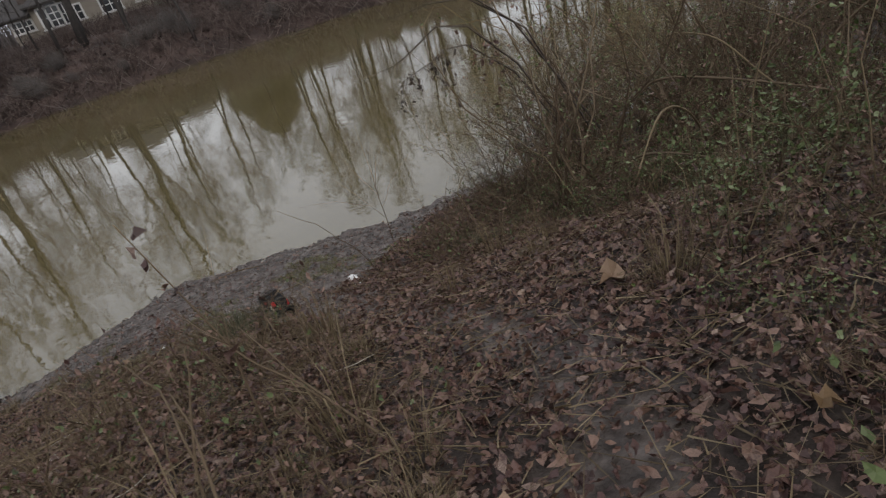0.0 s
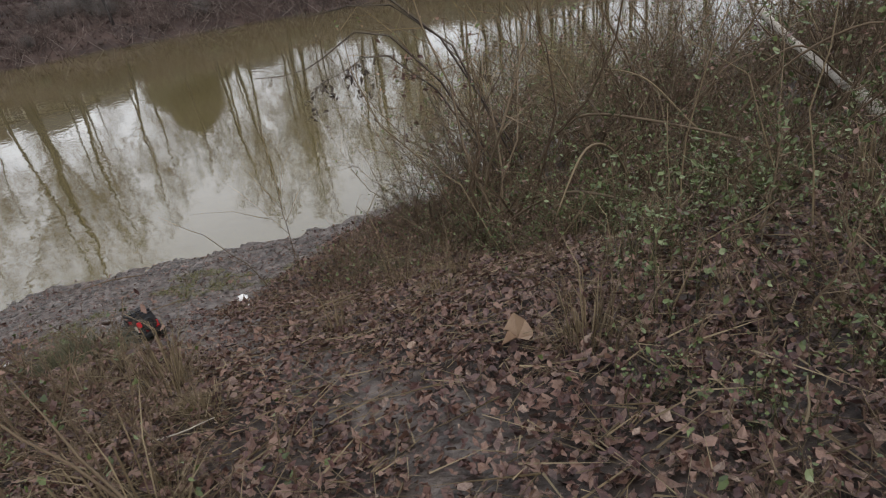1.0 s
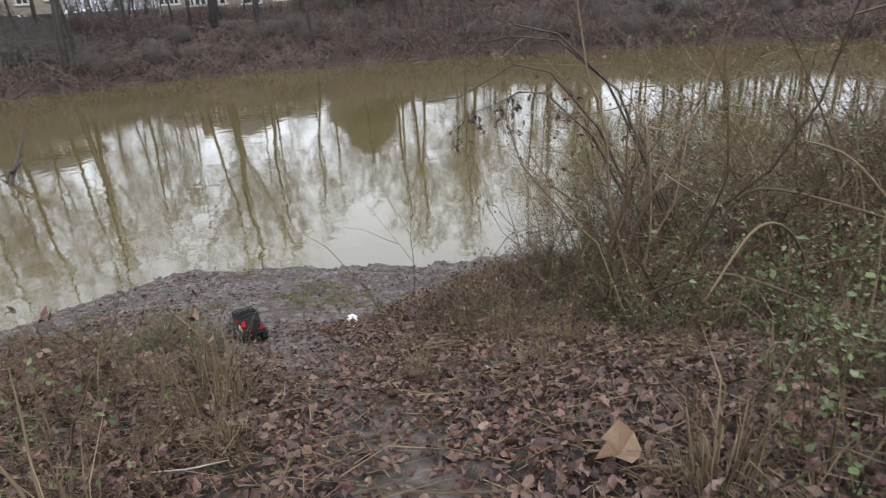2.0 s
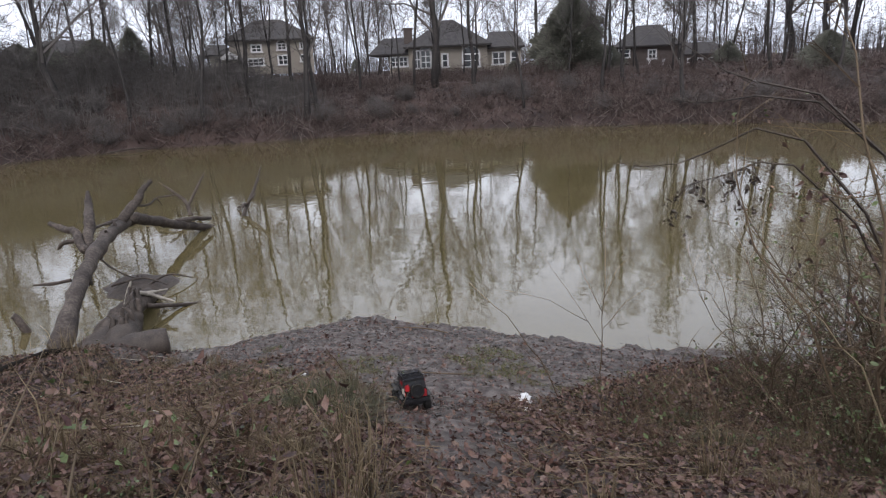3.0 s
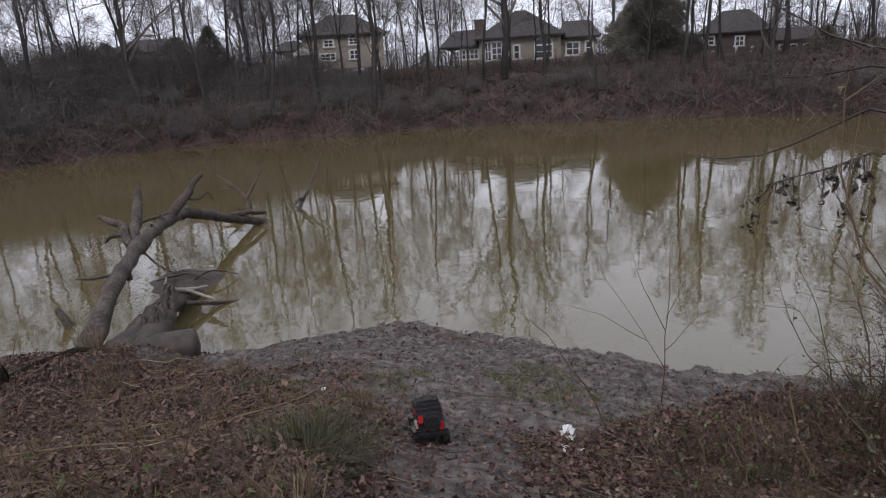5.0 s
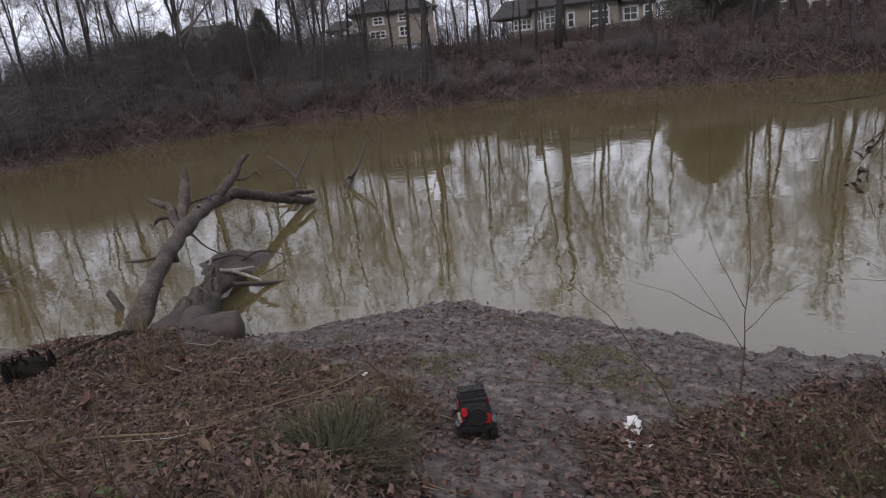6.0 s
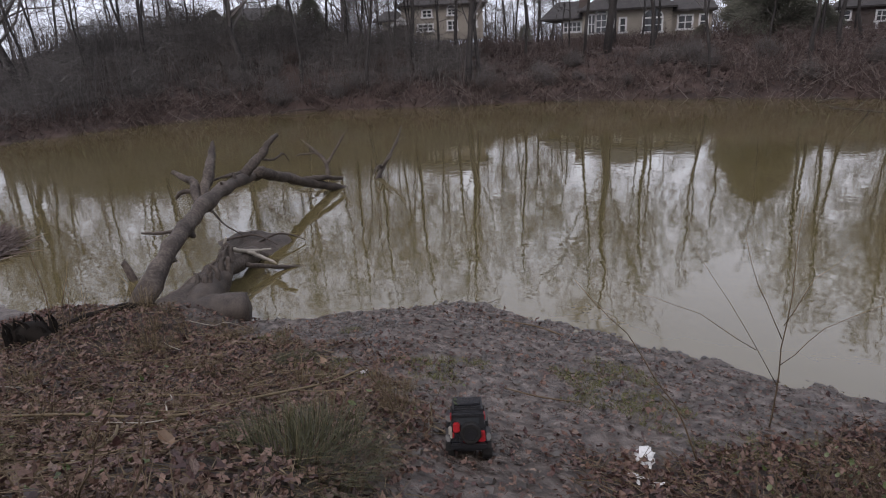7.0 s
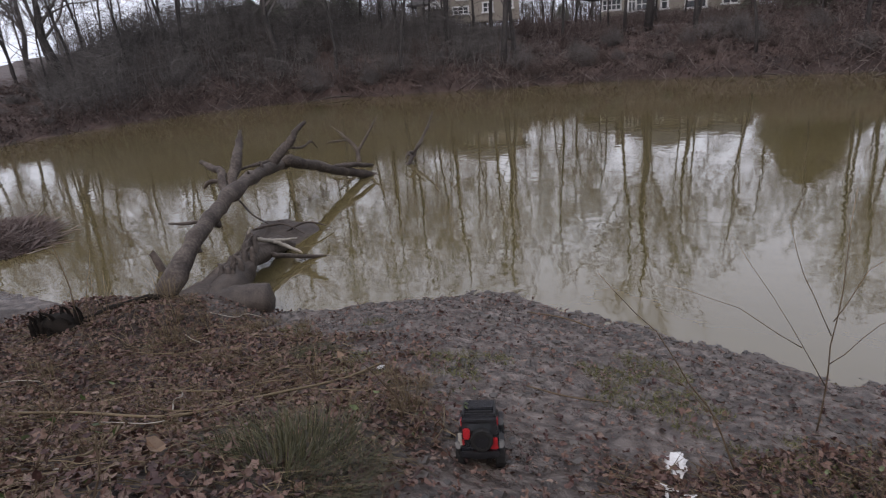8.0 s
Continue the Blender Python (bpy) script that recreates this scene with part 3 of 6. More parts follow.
rng = np.random.default_rng(5)
count = 0
while count < 195:
    x, y = rng.uniform(-75, 40), rng.uniform(2, 92)
    d = float(shore_distance(np.array([x]), np.array([y]))[0])
    if d < 4.5 or d > 48 or float(far_side(np.array([x]), np.array([y]))[0]) < 0.9:
        continue
    blocked = any(math.hypot(x - hx, y - hy) < hr for hx, hy, hr in ((-30, 50.5, 8), (-43.5, 39.3, 7.5), (-15.8, 60.5, 8), (-50, 28, 6)))
    in_front = any(math.hypot(x - hx, y - hy) < hr for hx, hy, hr in ((-26, 42.5, 5), (-34.7, 33.8, 4)))
    clear = any(math.hypot(x - hx, y - hy) < 3.2 for hx, hy in ((-18.5, 47.6), (-16.2, 42.4), (-19.7, 50.3)))
    if blocked or clear or (x < -30 and y < 28 and d < 32 and rng.random() < 0.25) or (in_front and rng.random() < 0.35):
        continue
    plant(KINDS, int(rng.choice(7, p=[0.06, 0.03, 0.26, 0.04, 0.27, 0.09, 0.25])), x, y, rng.uniform(0.75, 1.15), rng.uniform(0, 360), tilt=rng.normal(0, 1.5))
    count += 1

rng = np.random.default_rng(6)
for n in range(34):
    x, y = rng.uniform(-14, 14), rng.uniform(48, 66)
    if math.hypot(x + 15.8, y - 60.5) > 8:
        plant(KINDS, int(rng.choice(7)), x, y, rng.uniform(0.8, 1.1), rng.uniform(0, 360), tilt=rng.normal(0, 1.5))

n = 0
while n < 24:
    x, y = rng.uniform(-48, -30), rng.uniform(7, 32)
    d = float(shore_distance(np.array([x]), np.array([y]))[0])
    if 3.5 < d < 15:
        plant(KINDS, int(rng.choice([2, 4, 5, 6])), x, y, rng.uniform(0.7, 1.0), rng.uniform(0, 360), tilt=rng.normal(0, 2))
        n += 1


def conifer(seed, height, width, label, blunt=0.7, k=7000):
    """An evergreen: a trunk and many short drooping sprays."""
    rng = np.random.default_rng(seed)
    ob = new("conifer")
    trunk = Bag()
    tube(trunk, [(0, 0, -0.3), (0.05, 0, height * 0.5), (0, 0, height * 0.96)], [width * 0.06, width * 0.04, 0.02], 6)
    part("trunk", trunk, BARK, ob)
    u = rng.random(k) ** 0.85
    a = rng.uniform(0, 2 * np.pi, k)
    lump = 1 + 0.22 * np.sin(a * 3 + u * 9) + 0.15 * np.sin(a * 7 - u * 21)
    r = width / 2 * (1 - u ** (2.6 * blunt)) * lump * rng.uniform(0.35, 1.0, k) ** 0.5
    p = np.stack([r * np.cos(a), r * np.sin(a), 0.04 * height + u * height * 0.94], 1)
    out = np.stack([np.cos(a), np.sin(a), rng.uniform(-0.2, 0.7, k)], 1) + rng.normal(0, 0.35, (k, 3))
    crown = Bag()
    spikes(crown, p, p + out * rng.uniform(0.2, 0.5, (k, 1)) * width / 6, rng.uniform(0.02, 0.05, k) * width / 5)
    part("crown", crown, CONIFER, ob)
    return tagged(ob, label, "tree", "evergreens behind the pond")


EVERGREEN = [conifer(31, 5.2, 4.6, "broad grey-green evergreen tree beside the houses", 1.15, 30000), conifer(32, 6.0, 4.5, "dark green cedar among bare trunks", 0.7), conifer(33, 4.0, 5.0, "low dark evergreen shrub on the far bank", 0.9)]
for i, x, y, s, a in ((0, -23.9, 59.3, 1.0, 0), (2, -50.2, 30.3, 0.9, 40), (2, -52.5, 27.0, 0.8, 10), (1, -48.0, 32.0, 0.75, 70), (2, -53, 26, 0.9, 0), (1, -43.0, 51.5, 0.62, 15), (2, -50, 26.5, 1.0, 80),
                      (2, -47.5, 38, 0.6, 60), (2, -20.5, 60, 0.8, 60), (2, -12, 66, 0.7, 30), (2, -4, 60, 1.0, 0), (2, -29.5, 59, 0.5, 0)):
    plant(EVERGREEN, i, *nearer(x, y), s if i == 0 else s * NEAR, a)


# ---------------------------------------------------------------- far bank: undergrowth
def undergrowth(name, seed, count, dmin, dmax, hmin, hmax, mat, label, box_xy, power=1.0, radius=0.02, slope=0.35, twigs=2):
    rng = np.random.default_rng(seed)
    x, y = rng.uniform(box_xy[0], box_xy[1], count * 4), rng.uniform(box_xy[2], box_xy[3], count * 4)
    d = shore_distance(x, y)
    keep = (d > dmin) & (d < dmax) & (far_side(x, y) > 0.5)
    clump = lattice(x * 0.35, y * 0.35, seed) + 0.6 * lattice(x * 1.1, y * 1.1, seed + 1)
    keep &= clump > rng.uniform(-1.1, 0.9, x.shape)
    x, y, clump = x[keep][:count], y[keep][:count], clump[keep][:count]
    k = len(x)
    base = np.stack([x, y, land(x, y) - 0.05], 1)
    h = rng.uniform(hmin, hmax, k) * (1 + 0.45 * clump) * (1 - 0.3 * (1 - smooth(8, 18, y)) * smooth(-18, -26, x))
    tip = base + np.stack([rng.normal(0, slope, k) * h, rng.normal(0, slope, k) * h, h], 1)
    bag = Bag()
    spikes(bag, base, tip, radius * rng.uniform(0.5, 1.4, k))
    for _ in range(twigs):
        u = rng.uniform(0.25, 0.9, (k, 1))
        s = base + (tip - base) * u
        e = s + np.stack([rng.normal(0, 0.45, k) * h, rng.normal(0, 0.45, k) * h, rng.uniform(-0.05, 0.5, k) * h], 1) * rng.uniform(0.4, 1.0, (k, 1))
        spikes(bag, s, e, radius * rng.uniform(0.3, 0.7, k))
    return tagged(part(name, bag, mat), label, "undergrowth", kind="stuff")


undergrowth("bank_brush", 41, 24000, 0.2, 11, 0.3, 1.0, BRUSH, "tangled grey-brown leafless brush on the far bank", (-46, 34, 2, 56), twigs=3)
undergrowth("bank_brush", 42, 8000, 1.0, 10, 0.9, 2.3, TWIG, "tall grey saplings and thickets above the far bank", (-46, -24, 9, 32), radius=0.02, twigs=3, slope=0.2)
undergrowth("bank_brush", 45, 6000, 5, 15, 0.3, 0.7, BRUSH, "low brown brush below the houses", (-46, -24, 28, 66), radius=0.016, twigs=3, slope=0.25)
undergrowth("low_brush", 51, 6500, 5, 16, 0.25, 0.6, BRUSH, "thin low brush over the leaf-strewn slope", (-24, 40, 30, 66), radius=0.013, twigs=3, slope=0.4)
undergrowth("saplings", 52, 1500, 3, 12, 1.0, 2.6, TWIG, "thin grey saplings crowding the rise", (-50, -26, 10, 31), radius=0.018, twigs=5, slope=0.12)
undergrowth("woodland_edge", 53, 5500, 24, 50, 1.6, 4.2, TWIG, "hazy grey saplings and undergrowth beyond the houses", (-75, 28, 12, 92), radius=0.03, twigs=5, slope=0.12)
undergrowth("woodland_edge", 54, 5000, 12, 24, 0.3, 1.1, BRUSH, "grey-brown undergrowth between the houses", (-62, 26, 18, 74), radius=0.018, twigs=4, slope=0.2)
undergrowth("waterside_brush", 43, 32000, -0.6, 1.3, 0.45, 1.2, BRUSH, "dark drooping brush at the far waterline", (-40, 30, 2, 46), slope=0.9, radius=0.025)

def far_bush(seed, width, height, label):
    """A rounded leafless thicket: forked stems ending in fine twigs."""
    rng = np.random.default_rng(seed)
    ob = new("far_bush")
    bag = Bag()
    k = 90
    a, out = rng.uniform(0, 6.283, k), rng.random(k) ** 0.6 * width / 2
    b0 = np.stack([0.18 * out * np.cos(a), 0.18 * out * np.sin(a), np.full(k, -0.1)], 1)
    top = np.stack([out * np.cos(a), out * np.sin(a), height * np.sqrt(np.clip(1.05 - (2 * out / width) ** 2, 0.05, 1)) * rng.uniform(0.6, 1.05, k)], 1)
    spikes(bag, b0, top, rng.uniform(0.015, 0.035, k))
    for n in range(9):
        u = rng.uniform(0.3, 0.95, (k, 1))
        s = b0 + (top - b0) * u
        e = s + rng.normal(0, 0.22, (k, 3)) * height * 0.8 + np.array([0, 0, 0.15 * height])
        spikes(bag, s, e, rng.uniform(0.009, 0.018, k))
        q = s + (e - s) * rng.uniform(0.4, 0.9, (k, 1))
        spikes(bag, q, q + rng.normal(0, 0.16, (k, 3)) * height * 0.7 + np.array([0, 0, 0.06 * height]), rng.uniform(0.007, 0.013, k))
    part("twig_mass", bag, BRUSH if seed % 2 else TWIG, ob, kind="stuff")
    return tagged(ob, label, "bush", "bushes on the far bank")


BUSHES = [far_bush(46, 3.2, 2.0, "grey leafless bush on the far bank"), far_bush(47, 2.4, 1.5, "brown leafless bush on the far bank"), far_bush(48, 4.0, 1.5, "low spreading grey bush by the far waterline"), far_bush(49, 2.0, 2.4, "tall brown leafless thicket on the far bank")]
rng = np.random.default_rng(50)
n = 0
while n < 240:
    x, y = rng.uniform(-48, 36), rng.uniform(3, 58)
    d = float(shore_distance(np.array([x]), np.array([y]))[0])
    if d < 0.3 or d > 10 or float(far_side(np.array([x]), np.array([y]))[0]) < 0.9 or (d > 7 and y > 34 and rng.random() < 0.75) or (d > 5 and x > -25 and rng.random() < 0.7):
        continue
    plant(BUSHES, int(rng.choice(4, p=[0.3, 0.3, 0.25, 0.15])), x, y, rng.uniform(0.5, 1.05) * (0.65 if d > 7 and y > 34 else 0.55 if y < 14 else 1), rng.uniform(0, 360), 0.05)
    n += 1

rng = np.random.default_rng(44)
k = 36000
x, y = rng.uniform(-50, 36, k * 3), rng.uniform(2, 58, k * 3)
d = shore_distance(x, y)
keep = (d > 0.1) & (d < 13) & (far_side(x, y) > 0.5)
x, y = x[keep][:k], y[keep][:k]
bag = Bag()
pos = np.stack([x, y, land(x, y) + rng.uniform(0.0, 0.25, len(x)) ** 1.5], 1)
leaves(bag, pos, np.stack([rng.normal(0, 0.6, len(x)), rng.normal(0, 0.6, len(x)), np.ones(len(x))], 1), rng.uniform(0.12, 0.3, len(x)), rng, curl=0.4)
tagged(part("far_leaf_litter", bag, FAR_LITTER), "red-brown fallen leaves covering the far bank", "leaves", kind="stuff")


def wood(name, pts, radii, mat, label, category="log", sides=8, seed=0, parent=None, knots=0.06):
    """A branch or log along pts, slightly uneven."""
    rng = np.random.default_rng(seed)
    fine, rr = [], []
    pts = [Vector(p) for p in pts]
    for i in range(len(pts) - 1):
        p0, p1, p2, p3 = pts[max(i - 1, 0)], pts[i], pts[i + 1], pts[min(i + 2, len(pts) - 1)]
        for s in range(6):
            t = s / 6
            q = 0.5 * ((2 * p1) + (p2 - p0) * t + (2 * p0 - 5 * p1 + 4 * p2 - p3) * t * t + (3 * p1 - p0 - 3 * p2 + p3) * t ** 3)
            r = radii[i] * (1 - t) + radii[i + 1] * t
            fine.append(q + Vector(rng.normal(0, knots * 0.7 * r, 3)))
            rr.append(r * rng.uniform(1 - 0.3 * knots, 1 + 0.3 * knots))
    fine.append(pts[-1])
    rr.append(radii[-1])
    bag = Bag()
    tube(bag, fine, rr, sides)
    # knots, flutes and a broken end
    v = bag.v[0]
    axis = np.repeat(np.array([tuple(p) for p in fine]), sides, 0)
    off = v - axis
    lump = np.array([noise.noise(Vector(p) * (1.1 / max(radii)) * 0.5 + Vector((seed, 0, 0))) + 0.5 * noise.noise(Vector(p) * (1.6 / max(radii)) + Vector((0, seed, 0))) for p in v])
    bag.v[0] = axis + off * (1 + 3.2 * knots * lump)[:, None]
    last = np.array(tuple((fine[-1] - fine[-2]).normalized()))
    bag.v[0][-sides:] += last * rng.uniform(-1.0, 1.0, (sides, 1)) * min(0.7 * radii[-1], 0.03)
    ob = part(name, bag, mat, parent, smooth=True)
    return ob if parent else tagged(ob, label, category)


for i, (x, y, a, ln) in enumerate(((-27.2, 28.8, 20, 2.4), (-26.3, 29.6, 50, 1.4), (-25.3, 30.8, -15, 1.8), (-11, 37.4, 60, 1.5), (-31.3, 22.0, 80, 3.0), (-15.5, 36.4, 15, 1.2))):
    ca, sa = math.cos(radians(a)), math.sin(radians(a))
    wood("driftwood", [(x - ca * ln / 2, y - sa * ln / 2, 0.02), (x + 0.15 * sa, y - 0.15 * ca, 0.16), (x + ca * ln / 2, y + sa * ln / 2, 0.03)], [0.025, 0.045, 0.015], DARKWOOD, "dark driftwood lying at the far waterline", "driftwood", 6, i)


# ---------------------------------------------------------------- dead tree in the water
def branch(name, parent, pts, radii, seed=0, mat=None, sides=8):
    return wood(name, pts, radii, mat or DEADWOOD, "", sides=sides, seed=seed, parent=parent, knots=0.11)


dead = tagged(new("fallen_tree"), "grey weathered dead tree arching from the bank into the water", "tree")
branch("trunk", dead, [(-7.3, 8.2, -0.05), (-7.52, 8.41, 0.28), (-8.15, 8.9, 0.61), (-8.79, 9.4, 0.78), (-9.37, 9.85, 0.91), (-10.19, 10.49, 0.93), (-11.36, 11.41, 0.82)], [0.18, 0.14, 0.108, 0.105, 0.112, 0.105, 0.1], 1, sides=14)
branch("limb", dead, [(-11.36, 11.41, 0.82), (-11.2, 11.5, 0.86), (-11.68, 12.19, 0.6), (-12.1, 13.0, 0.28), (-12.5, 13.8, 0.0), (-12.7, 14.2, -0.2)], [0.105, 0.11, 0.1, 0.092, 0.085, 0.07], 2, sides=12)
branch("limb", dead, [(-11.95, 12.7, 0.45), (-12.2, 13.3, 0.36), (-12.45, 13.85, 0.22)], [0.06, 0.055, 0.04], 22)
branch("limb", dead, [(-10.85, 11.0, 0.95), (-10.9, 11.25, 1.12), (-10.98, 11.5, 1.3), (-11.0, 11.6, 1.42), (-11.04, 11.83, 1.56)], [0.1, 0.085, 0.075, 0.05, 0.03], 3)
branch("limb", dead, [(-9.85, 9.95, 0.8), (-10.15, 10.12, 1.0), (-10.4, 10.3, 1.2), (-10.7, 10.45, 1.36), (-10.95, 10.6, 1.58)], [0.1, 0.085, 0.085, 0.07, 0.025], 4)
branch("limb", dead, [(-9.8, 9.87, 0.82), (-10.0, 9.9, 0.95), (-10.25, 9.97, 1.08), (-10.5, 9.92, 1.1), (-10.8, 9.83, 1.19)], [0.075, 0.07, 0.06, 0.055, 0.04], 5)
branch("limb", dead, [(-10.0, 9.93, 0.98), (-10.2, 9.75, 0.95), (-10.3, 9.68, 0.85)], [0.04, 0.035, 0.02], 56)
branch("limb", dead, [(-10.85, 10.95, 0.98), (-10.6, 10.6, 1.02), (-10.45, 10.25, 1.0)], [0.045, 0.03, 0.012], 6)
branch("limb", dead, [(-8.95, 9.25, 0.68), (-9.1, 9.05, 0.66), (-9.28, 8.88, 0.66)], [0.03, 0.025, 0.014], 7, DARKWOOD)
branch("limb", dead, [(-10.9, 11.3, 1.2), (-11.1, 11.7, 1.1), (-11.3, 12.0, 1.15), (-11.5, 12.2, 0.95)], [0.03, 0.025, 0.02, 0.01], 8)
branch("limb", dead, [(-10.95, 11.5, 1.35), (-11.2, 11.75, 1.5), (-11.5, 12.05, 1.53)], [0.012, 0.01, 0.005], 57)
branch("limb", dead, [(-9.7, 10.0, 0.72), (-9.5, 10.05, 0.58), (-9.2, 10.05, 0.53), (-9.05, 10.2, 0.4)], [0.02, 0.018, 0.014, 0.008], 9, DARKWOOD)

rk = np.random.default_rng(65)
for u in (0.18, 0.34, 0.5, 0.66, 0.8):
    x, y, z = -7.6 - 3.5 * u, 8.47 + 2.74 * u, 0.3 + 0.62 * min(1, 1.5 * u)
    branch("knot", dead, [(x, y, z), (x + rk.normal(0, 0.03), y + 0.02, z + 0.12), (x + rk.normal(0, 0.04), y + rk.normal(0.0, 0.04), z + rk.uniform(0.14, 0.2))], [0.06, 0.035, 0.012], 600 + int(100 * u), DEADWOOD, 7)

root = tagged(new("rotten_log"), "grey rotten log with pale splintered wood by the stump", "log")
branch("trunk", root, [(-6.8, 8.35, 0.1), (-7.2, 8.7, 0.16), (-7.7, 9.1, 0.2), (-8.2, 9.6, 0.22), (-8.7, 10.15, 0.16), (-9.1, 10.55, -0.05)], [0.22, 0.22, 0.19, 0.155, 0.11, 0.07], 11, sides=13)
branch("heart", root, [(-6.95, 8.75, 0.12), (-7.3, 9.1, 0.26), (-7.65, 9.38, 0.36), (-7.9, 9.52, 0.5)], [0.2, 0.18, 0.13, 0.05], 58, DARKWOOD, 11)
branch("splinter", root, [(-7.95, 9.5, 0.3), (-8.0, 9.55, 0.5), (-7.95, 9.6, 0.72)], [0.045, 0.035, 0.012], 12, PALEWOOD)
branch("splinter", root, [(-8.0, 9.5, 0.4), (-8.21, 9.7, 0.47), (-8.4, 10.0, 0.33), (-8.5, 10.4, 0.25)], [0.035, 0.035, 0.03, 0.012], 13, PALEWOOD)
branch("splinter", root, [(-8.4, 10.0, 0.33), (-8.4, 10.2, 0.2), (-8.25, 10.35, 0.1)], [0.03, 0.03, 0.012], 14, PALEWOOD)
branch("splinter", root, [(-8.2, 9.9, 0.2), (-8.2, 10.4, 0.04), (-8.15, 10.75, -0.02)], [0.04, 0.03, 0.012], 15)
branch("splinter", root, [(-7.6, 9.3, 0.25), (-7.75, 9.45, 0.4), (-7.9, 9.5, 0.42)], [0.09, 0.07, 0.03], 55, DARKWOOD)

rl = np.random.default_rng(59)
for i in range(16):
    u = rl.uniform(0.0, 1.0)
    x, y, z = -7.15 - 0.75 * u + rl.normal(0, 0.06), 8.98 + 0.58 * u + rl.normal(0, 0.05), 0.4 + 0.16 * u
    branch("splinter", root, [(x, y, z - 0.12), (x - 0.05, y + 0.04, z + 0.06), (x - 0.1 + rl.normal(0, 0.04), y + 0.08 + rl.normal(0, 0.04), z + rl.uniform(0.04, 0.16))], [rl.uniform(0.04, 0.08), 0.028, 0.005], 400 + i, (DARKWOOD, DEADWOOD)[i % 3 == 0], 6)
stump = tagged(new("stump"), "sawn grey-brown stump at the bank's edge", "stump")
wood("body", [(-7.2, 8.6, 0.08), (-6.98, 8.95, 0.15), (-6.72, 9.33, 0.17)], [0.24, 0.225, 0.2], DARKWOOD, "", sides=16, seed=16, parent=stump, knots=0.025)
branch("root", stump, [(-7.2, 8.75, 0.15), (-7.2, 9.0, 0.3), (-7.35, 9.2, 0.36)], [0.14, 0.11, 0.05], 17, DARKWOOD)
branch("root", stump, [(-6.95, 8.75, 0.15), (-6.9, 8.65, 0.3), (-7.0, 8.55, 0.36)], [0.1, 0.07, 0.03], 18, DARKWOOD)

stub = wood("stub", [(-9.2, 8.72, -0.3), (-9.36, 8.66, 0.06), (-9.46, 8.6, 0.26)], [0.06, 0.055, 0.05], DEADWOOD, "short grey log end sticking out of the water", "log", 9, 19)
far_a = tagged(new("sunken_branch"), "dark forked branch standing out of the pond", "branch", "branches in the pond")
branch("stem", far_a, [(-12.6, 14.7, -0.2), (-12.95, 15.3, 0.2), (-13.3, 15.9, 0.6), (-13.55, 16.35, 1.05)], [0.06, 0.05, 0.035, 0.014], 20, DARKWOOD)
branch("twig", far_a, [(-13.0, 15.35, 0.2), (-12.7, 15.0, 0.3), (-12.6, 14.8, 0.15)], [0.04, 0.03, 0.01], 21, DARKWOOD)
branch("twig", far_a, [(-12.9, 15.2, 0.2), (-12.75, 15.35, 0.42), (-12.8, 15.5, 0.5)], [0.035, 0.025, 0.01], 27, DARKWOOD)
branch("twig", far_a, [(-13.3, 15.9, 0.6), (-13.25, 16.1, 0.8), (-13.1, 16.2, 0.85)], [0.02, 0.014, 0.006], 28, DARKWOOD)
branch("twig", far_a, [(-12.95, 15.3, 0.15), (-13.4, 15.4, 0.1), (-13.7, 15.5, 0.02)], [0.04, 0.03, 0.01], 23, DARKWOOD)
far_b = tagged(new("sunken_branch"), "grey forked branch standing out of the pond", "branch", "branches in the pond")
branch("stem", far_b, [(-14.2, 14.4, -0.2), (-14.4, 14.5, 0.25), (-14.75, 14.35, 0.6), (-15.1, 14.2, 0.85)], [0.06, 0.055, 0.04, 0.015], 24, DEADWOOD)
branch("twig", far_b, [(-14.4, 14.5, 0.2), (-14.5, 14.9, 0.6), (-14.6, 15.3, 1.0)], [0.04, 0.035, 0.012], 25, DEADWOOD)
branch("twig", far_b, [(-14.6, 14.45, 0.5), (-14.85, 14.1, 0.5), (-15.0, 13.95, 0.45)], [0.03, 0.025, 0.01], 26, DARKWOOD)
isle = tagged(new("grassy_hummock"), "dark matted hummock rising from the shallows", "hummock", kind="stuff")
rng = np.random.default_rng(61)
k = 2500
a, r = rng.uniform(0, 6.283, k), rng.random(k) ** 0.5
bag = Bag()
b0 = np.stack([-13.2 + 1.3 * r * np.cos(a), 6.9 + 0.7 * r * np.sin(a), 0.22 * (1 - r * r) - 0.03], 1)
spikes(bag, b0, b0 + np.stack([rng.normal(0, 0.22, k), rng.normal(0, 0.22, k), rng.uniform(0.0, 0.2, k)], 1), rng.uniform(0.008, 0.02, k))
part("thatch", bag, BRUSH, isle, kind="stuff")
bag = Bag()
rings = [[(-13.2 + 1.3 * s * math.cos(w * 0.524), 6.9 + 0.7 * s * math.sin(w * 0.524), 0.22 * (1 - s * s) - 0.04) for w in range(12)] for s in (1.15, 0.8, 0.45, 0.1)]
bag.add([p for ring in rings for p in ring], [(i * 12 + j, i * 12 + (j + 1) % 12, (i + 1) * 12 + (j + 1) % 12, (i + 1) * 12 + j) for i in range(3) for j in range(12)] + [tuple(range(36, 48))])
part("mound", bag, CLOD, isle)
shoal = tagged(new("mud_bank"), "dark mud lump with rotting sticks behind the fallen log", "mud")
bag = Bag()
rl = np.random.default_rng(62)
